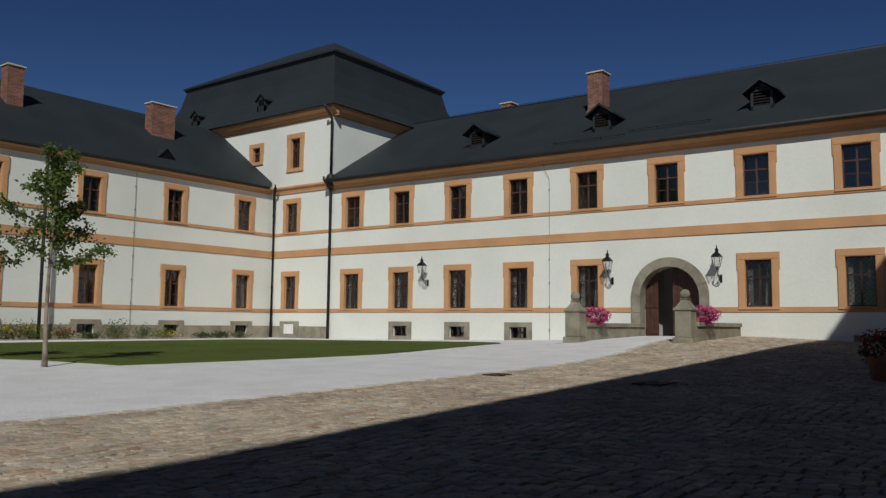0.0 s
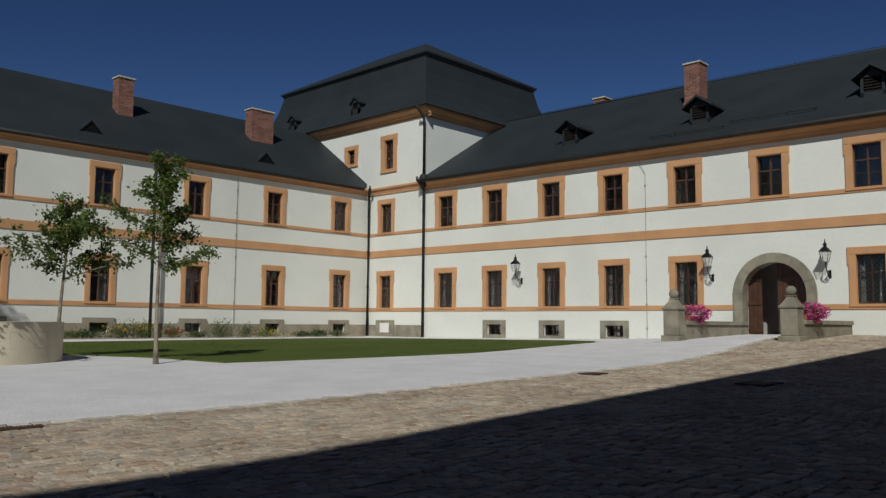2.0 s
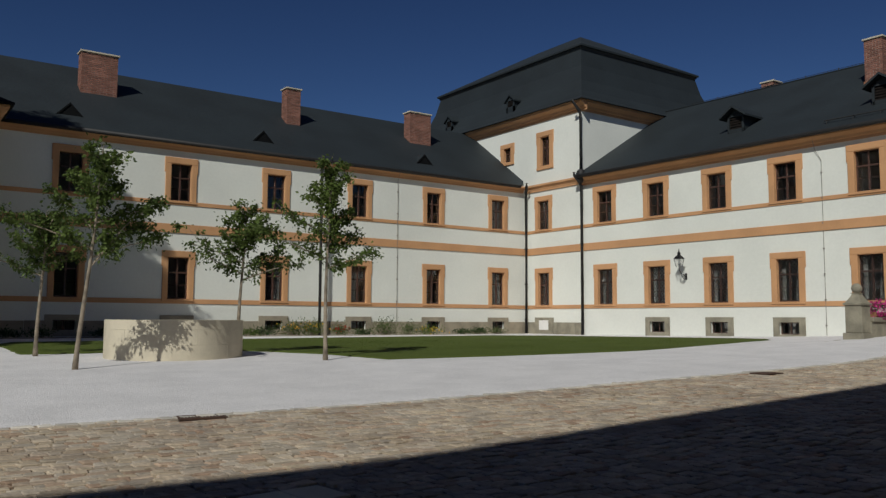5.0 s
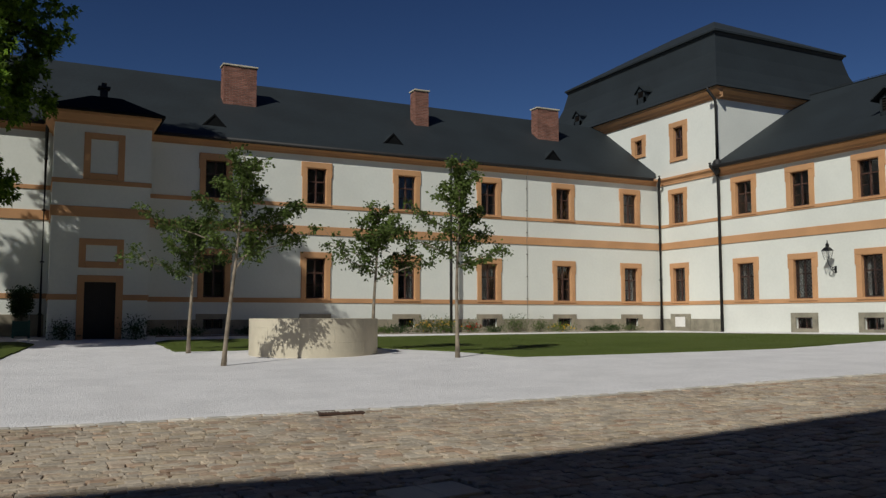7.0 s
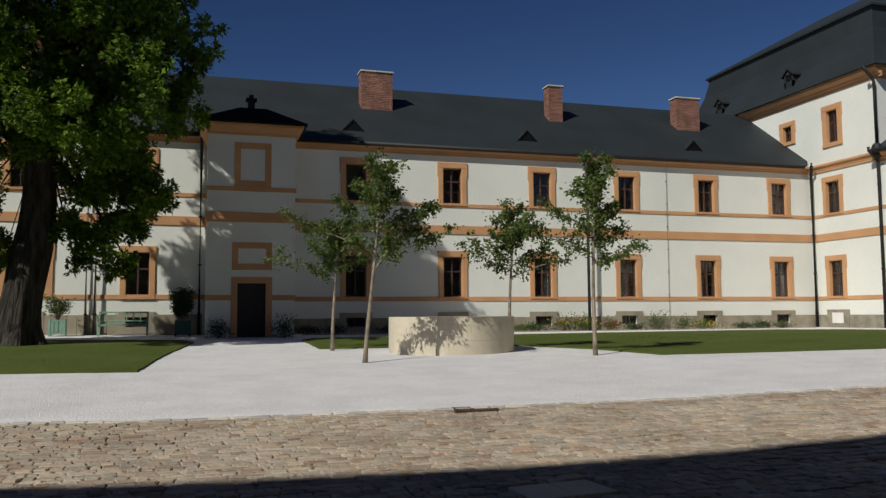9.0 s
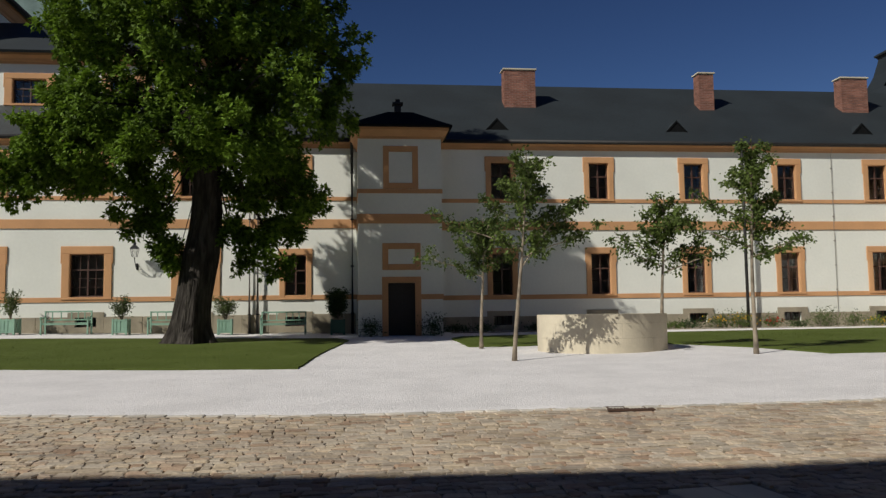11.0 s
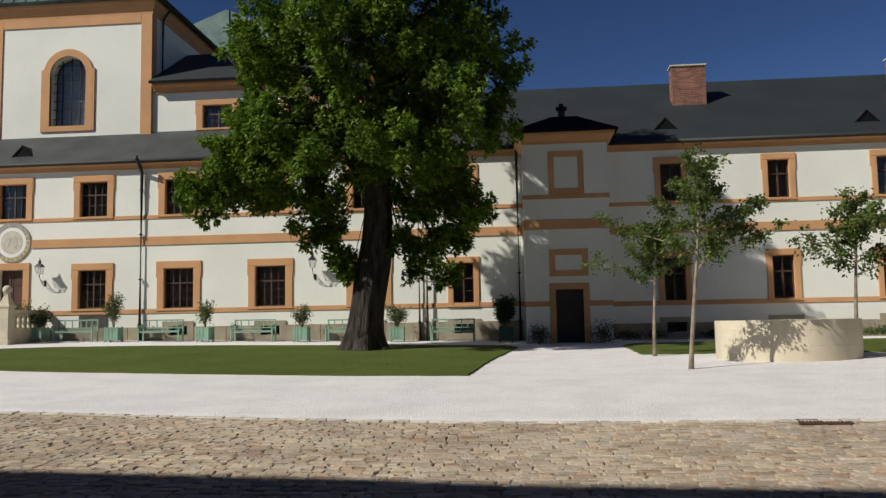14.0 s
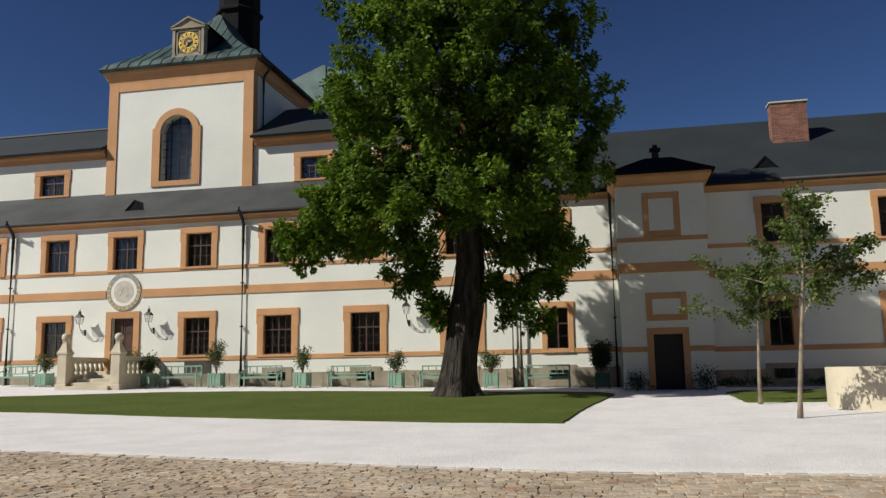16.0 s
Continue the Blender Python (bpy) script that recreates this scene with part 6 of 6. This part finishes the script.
for x in (-22.42, -19.95):
    bm = bmesh.new()
    box(bm, x - 0.18, x + 0.18, 30.45, 33.0, sz - 0.3, sz + 0.62)
    part("plinth_wall", bm, PALESTONE, stair, bevel=0.015)
    bm = bmesh.new()
    box(bm, x - 0.16, x + 0.16, 30.45, 33.0, sz + 1.18, sz + 1.36)
    part("handrail", bm, PALESTONE, stair, "pale stone handrail", bevel=0.02)
    for k in range(7):
        bm = bmesh.new()
        lathe(bm, [(0.11, 0.0), (0.11, 0.05), (0.07, 0.08), (0.12, 0.18), (0.11, 0.28), (0.06, 0.42), (0.07, 0.48), (0.11, 0.51), (0.11, 0.56)], 10, (x, 30.75 + 0.33 * k, sz + 0.62))
        part("baluster", bm, PALESTONE, stair, smooth=True)
door = thing("palace_door", "dark panelled timber door in an ochre surround above the stairs", "door", kind="structure")
bm = bmesh.new()
for s in (-1, 1):
    a, b = sorted((DOOR_X + s * 0.55, DOOR_X + s * 0.85))
    box(bm, a, b, B_Y - 0.06, B_Y + 0.03, 0.9, 3.36)
box(bm, DOOR_X - 0.85, DOOR_X + 0.85, B_Y - 0.06, B_Y + 0.03, 3.36, 3.66)
part("door_surround", bm, ORANGE, door, "ochre plaster surround", bevel=0.012)
for s in (-1, 1):
    bm = bmesh.new()
    a, b = sorted((DOOR_X + s * 0.01, DOOR_X + s * 0.55))
    box(bm, a, b, B_Y + 0.2, B_Y + 0.26, 1.0, 3.36)
    for z0, z1 in ((1.15, 1.75), (1.9, 2.55), (2.7, 3.2)):
        box(bm, a + 0.09, b - 0.09, B_Y + 0.18, B_Y + 0.21, z0, z1)
    part("door_leaf", bm, OAK, door, bevel=0.006)

# lattice before the wide cellar opening
lat = thing("cellar_lattice", "dark wooden lattice before a wide cellar opening", "lattice", kind="structure")
# the opening's shade is a black sheet on the closed wall
bm = bmesh.new()
box(bm, -18.5, -17.25, B_Y - 0.03, B_Y + 0.02, 0.42, 1.36)
part("shade_backing", bm, BLACKPAINT_SHADE, lat)
for k in range(-9, 16):
    for s in (-1, 1):
        a, b = (-18.5 + 0.1 * k, 0.42), (-18.5 + 0.1 * k + 0.94, 1.36)
        lo, hi = max(0, (-18.5 - a[0]) / 0.94), min(1, (-17.25 - a[0]) / 0.94)
        if hi - lo < 0.05:
            continue
        p, q = (a[0] + 0.94 * lo, 0.42 + 0.94 * lo), (a[0] + 0.94 * hi, 0.42 + 0.94 * hi)
        if s < 0:
            p, q = (p[0], 1.78 - p[1]), (q[0], 1.78 - q[1])
        bm = bmesh.new()
        tube(bm, [(p[0], B_Y - 0.045 + 0.008 * s, p[1]), (q[0], B_Y - 0.045 + 0.008 * s, q[1])], 0.011, 4)
        part("lath", bm, PIPE_PALE, lat)

# ---- sundial ----
dial = thing("sundial", "round painted wall sundial with grey and gold hour ring", "sundial")
dz = 4.56


def disc(name, r, proud, material, inner=0.0):
    bm = bmesh.new()
    n = 48
    if inner:
        prism(bm, [(DOOR_X + r * math.cos(2 * math.pi * k / n), dz + r * math.sin(2 * math.pi * k / n)) for k in range(n + 1)]
              + [(DOOR_X + inner * math.cos(2 * math.pi * k / n), dz + inner * math.sin(2 * math.pi * k / n)) for k in range(n, -1, -1)], B_Y - proud, B_Y + 0.01)
    else:
        prism(bm, [(DOOR_X + r * math.cos(2 * math.pi * k / n), dz + r * math.sin(2 * math.pi * k / n)) for k in range(n)], B_Y - proud, B_Y + 0.01)
    return part(name, bm, material, dial)


disc("rim", 0.86, 0.050, DIALGREY, 0.66)
disc("field", 0.66, 0.040, WHITESIGN, 0.50)
disc("inner_ring", 0.50, 0.046, DIALPAINT, 0.27)
disc("centre", 0.27, 0.052, DIALPAINT)
bm = bmesh.new()
for k in range(15):
    a = math.radians(160 + 220 * k / 14)
    c, s = math.cos(a), math.sin(a)
    prism(bm, [(DOOR_X + r * c - w * s, dz + r * s + w * c) for r, w in ((0.69, -0.03), (0.83, -0.035), (0.83, 0.035), (0.69, 0.03))], B_Y - 0.056, B_Y - 0.045)
part("hour_mark", bm, GOLD, dial, "gold painted hour marks")
bm = bmesh.new()
tube(bm, [(DOOR_X, B_Y - 0.04, dz + 0.2), (DOOR_X, B_Y - 0.30, dz - 0.22)], 0.006, 5)
part("gnomon", bm, IRON, dial)

# ---- notice board on the tower foot ----
board = thing("notice_board", "blank white board in a grey stone frame at the tower foot", "board")
board.matrix_world = FA @ pose(-31.6, 0, 0)
bm = bmesh.new()
for a, b, c, d in ((-0.68, -0.36, 0.0, 0.86), (0.36, 0.68, 0.0, 0.86), (-0.36, 0.36, 0.0, 0.22), (-0.36, 0.36, 0.72, 0.86)):
    box(bm, a, b, -0.10, 0.02, c, d)
part("stone_frame", bm, GREYSTONE, board, bevel=0.01)
bm = bmesh.new()
box(bm, -0.36, 0.36, -0.085, 0.0, 0.22, 0.72)
part("panel", bm, WHITESIGN, board)


# ---- flower bed along the wall ----
def shrub(x, y, r, h, leaf, flower, seed, label):
    t = thing("border_plant", label, "plant", group="flower bed plants")
    z = ground_z(x, y)
    t.matrix_world = pose(x, y, z)
    nr = np.random.default_rng(seed)
    n = int(260 + 1000 * r * h)
    p = nr.normal(size=(n, 3)) * np.array([r * 0.5, r * 0.4, h * 0.26]) + np.array([0, 0, h * 0.45])
    p[:, 2] = np.abs(p[:, 2])
    leaf_cloud("foliage", p, 0.10, leaf, t, nr, -0.5, 0.35)
    bm = bmesh.new()
    for k in range(6):
        a = nr.uniform(0, 6.28)
        tube(bm, [(0, 0, -0.05), (r * 0.5 * math.cos(a), r * 0.4 * math.sin(a), h * nr.uniform(0.5, 1.0))], [0.012, 0.005], 4)
    part("stem", bm, PALEBARK, t)
    if flower:
        q = nr.normal(size=(60, 3)) * np.array([r * 0.5, r * 0.4, h * 0.16]) + np.array([0, -0.08, h * 0.62])
        leaf_cloud("blossom", q, 0.07, flower, t, nr, -0.3, 0.9)
    return t


rng = random.Random(12)
bed = [(4.3, 0.45, LEAF_DARK, None), (5.4, 0.5, LEAF_DARK, None), (7.6, 0.45, LEAF_DARK, None), (8.7, 0.45, LEAF_DARK, None), (9.6, 0.4, LEAF_DARK, None), (12.3, 0.5, LEAF_DARK, None), (13.3, 0.45, LEAF_YOUNG, None),
       (14.0, 0.55, LEAF_DARK, None), (15.4, 0.85, LEAF_YOUNG, PETAL_YELLOW), (16.3, 0.95, LEAF_YOUNG, PETAL_YELLOW), (17.6, 0.7, LEAF_YOUNG, PETAL_RED),
       (18.7, 0.4, LEAF_DARK, None), (20.0, 1.05, LEAF_OLEANDER, None), (21.3, 0.75, LEAF_OLEANDER, None), (22.3, 0.6, LEAF_YOUNG, PETAL_YELLOW),
       (24.6, 0.4, LEAF_DARK, None), (25.6, 0.5, LEAF_DARK, None), (26.6, 0.45, LEAF_OLEANDER, None)]
for k, (x, h, lf, fl) in enumerate(bed):
    lab = "leafy border plant with yellow flowers under the wall" if fl is PETAL_YELLOW else "leafy border plant with red flowers under the wall" if fl else "low green border plant under the wall"
    shrub(x, 32.45 - rng.uniform(0, 0.25), rng.uniform(0.4, 0.65), h * 0.72, lf, fl, 100 + k, lab)
shrub(0.80, 30.05, 0.4, 0.7, LEAF_DARK, None, 140, "dark shrub beside the portal step")
shrub(3.1, 30.05, 0.5, 0.75, LEAF_DARK, None, 141, "dark shrub beside the portal step")
strip("trim_bed", pose(0, 31.75, 0), 4.0, 28.0, -0.12, 0.03, 0.08, SOIL, "dark soil edge of the flower bed", "flower bed")

# shaded pot at the courtyard's south side
pot = thing("flower_pot", "terracotta pot of red geraniums in the building's shade", "flower pot")
pz = ground_z(17.2, 2.4)
pot.matrix_world = pose(17.2, 2.4, pz)
bm = bmesh.new()
lathe(bm, [(0.20, 0), (0.28, 0.35), (0.31, 0.40), (0.31, 0.46), (0.26, 0.46)], 16)
part("pot", bm, TERRACOTTA, pot, smooth=True)
petals("foliage", (0, 0, 0.62), 0.42, 0.8, 500, 0.10, LEAF_DARK, pot, 8)
petals("blossom", (0, 0, 0.72), 0.44, 0.7, 160, 0.08, PETAL_RED, pot, 9)


# ---- iron covers in the paving ----
def grate(x, y, w, d, turn, bars, label):
    t = thing("drain_grate", label, "drain grate", group="drain grates")
    t.matrix_world = pose(x, y, ground_z(x, y) + 0.014, 0, 0, turn)
    bm = bmesh.new()
    f = 0.03
    for a, b, c, e in ((-w / 2, w / 2, -d / 2, -d / 2 + f), (-w / 2, w / 2, d / 2 - f, d / 2), (-w / 2, -w / 2 + f, -d / 2 + f, d / 2 - f), (w / 2 - f, w / 2, -d / 2 + f, d / 2 - f)):
        box(bm, a, b, c, e, -0.04, 0.008)
    part("frame", bm, RUST, t)
    for k in range(bars):
        x0 = -w / 2 + f + (w - 2 * f) * (k + 0.25) / bars
        bm = bmesh.new()
        box(bm, x0, x0 + (w - 2 * f) * 0.5 / bars, -d / 2 + f, d / 2 - f, -0.015, 0.006)
        part("bar", bm, RUST, t)
    # black sheet close under the bars, for the shade of the drain
    bm = bmesh.new()
    box(bm, -w / 2, w / 2, -d / 2, d / 2, -0.02, -0.012)
    part("sump_shade", bm, BLACKPAINT_SHADE, t)
    return t


GRATES = ((3.62, 10.05, 0.62, 0.40), (14.2, 9.0, 0.6, 0.4), (14.5, 5.75, 0.85, 0.6), (2.84, 5.68, 0.76, 0.52))
grate(3.62, 10.05, 0.58, 0.36, -8, 12, "rusty slotted iron drain grate at the gravel's edge")
grate(14.2, 9.0, 0.55, 0.36, 0, 10, "iron drain grate in the setts")
grate(14.5, 5.75, 0.8, 0.55, 0, 4, "dark iron cover in the shaded setts")
cover = thing("manhole_cover", "flat pale stone cover slab set in the shaded paving", "manhole cover")
cover.matrix_world = pose(2.84, 5.68, ground_z(2.84, 5.68), 0, 0, 6)
for x0, x1 in ((-0.36, -0.005), (0.005, 0.36)):
    bm = bmesh.new()
    box(bm, x0, x1, -0.24, 0.24, -0.05, 0.014)
    part("slab", bm, PALESTONE, cover, bevel=0.008)


# ---- setts: the nearest as single pieces, the rest as one mesh ----
def sett(rng, w, d):
    """Eight-cornered block: a crowned top, chamfered edges, sides."""
    j = lambda s: rng.uniform(-s, s)
    lo = [(-w / 2, -d / 2), (w / 2, -d / 2), (w / 2, d / 2), (-w / 2, d / 2)]
    lo = [(x + j(0.018), y + j(0.016)) for x, y in lo]
    h = rng.uniform(0.006, 0.017)
    v = [(x, y, -0.05) for x, y in lo] + [(x * 0.995, y * 0.995, h - 0.007) for x, y in lo] + [(x * 0.80 + j(0.006), y * 0.80 + j(0.006), h + j(0.005)) for x, y in lo]
    f = [(8, 9, 10, 11)]
    for k in range(4):
        m = (k + 1) % 4
        f += [(k, m, 4 + m, 4 + k), (4 + k, 4 + m, 8 + m, 8 + k)]
    return v, f


rng = random.Random(21)
paving = tagged(new("pavement"), "worn uneven sandstone setts paving the courtyard's edge", "paving", kind="structure")
shared = []
for k in range(24):
    v, f = sett(rng, 0.155, 0.125)
    me = bpy.data.meshes.new("sett")
    me.from_pydata(v, [], f)
    me.materials.append(COBBLE_ONE)
    shared.append(me)
verts, faces = [], []
singles = 0
y, row = -3.0, 0
while y < 15.5:
    d = rng.uniform(0.105, 0.165)
    x = -12.5 + rng.uniform(0, 0.2)
    while x < 30.2:
        w = rng.choice((rng.uniform(0.09, 0.15), rng.uniform(0.13, 0.23), rng.uniform(0.11, 0.17), rng.uniform(0.19, 0.26)))
        cx, cy = x + w / 2, y + d / 2 + 0.09 * math.sin(0.9 * x + 0.2 * row) + 0.05 * math.sin(2.3 * x - 0.15 * row) + rng.uniform(-0.024, 0.024)
        x += w + 0.004
        if cy > edge_y(cx) + 0.10:
            continue
        if any(abs(cx - g[0]) < g[2] / 2 + 0.04 and abs(cy - g[1]) < g[3] / 2 + 0.04 for g in GRATES):
            continue
        z = ground_z(cx, cy)
        if 0.4 < cx < 3.0 and 7.0 < cy < 9.5 and singles < 300:
            me = shared[rng.randrange(24)]
            ob = new("sett", me)
            ob.parent = paving
            ob.matrix_world = Matrix.Translation((cx, cy, z)) @ Matrix.Diagonal((w / 0.155, d / 0.125, 1, 1))
            singles += 1
            continue
        v, f = sett(rng, w, d)
        n = len(verts)
        a = rng.uniform(-0.13, 0.13)
        ca, sa = math.cos(a), math.sin(a)
        verts += [(cx + p[0] * ca - p[1] * sa, cy + p[0] * sa + p[1] * ca, z + p[2]) for p in v]
        faces += [tuple(n + i for i in q) for q in f]
    y += d + 0.002
    row += 1
me = bpy.data.meshes.new("sett_field")
me.from_pydata(verts, [], faces)
me.materials.append(COBBLE)
field = new("sett_field", me)
field.parent = paving
tagged(field, kind="stuff")
verts, faces = [], []
x = -20.0
while x < 29.0:
    w, d = rng.uniform(0.16, 0.30), rng.uniform(0.13, 0.17)
    v, f = sett(rng, w, d)
    cx = x + w / 2
    cy = edge_y(cx) + 0.02 + rng.uniform(-0.02, 0.02)
    x += w + 0.02
    n = len(verts)
    verts += [(cx + p[0], cy + p[1], ground_z(cx, cy) + p[2] + 0.014) for p in v]
    faces += [tuple(n + i for i in q) for q in f]
me = bpy.data.meshes.new("edge_stones")
me.from_pydata(verts, [], faces)
me.materials.append(COBBLE_PALE)
field = new("edge_stones", me)
field.parent = paving
tagged(field, kind="stuff")
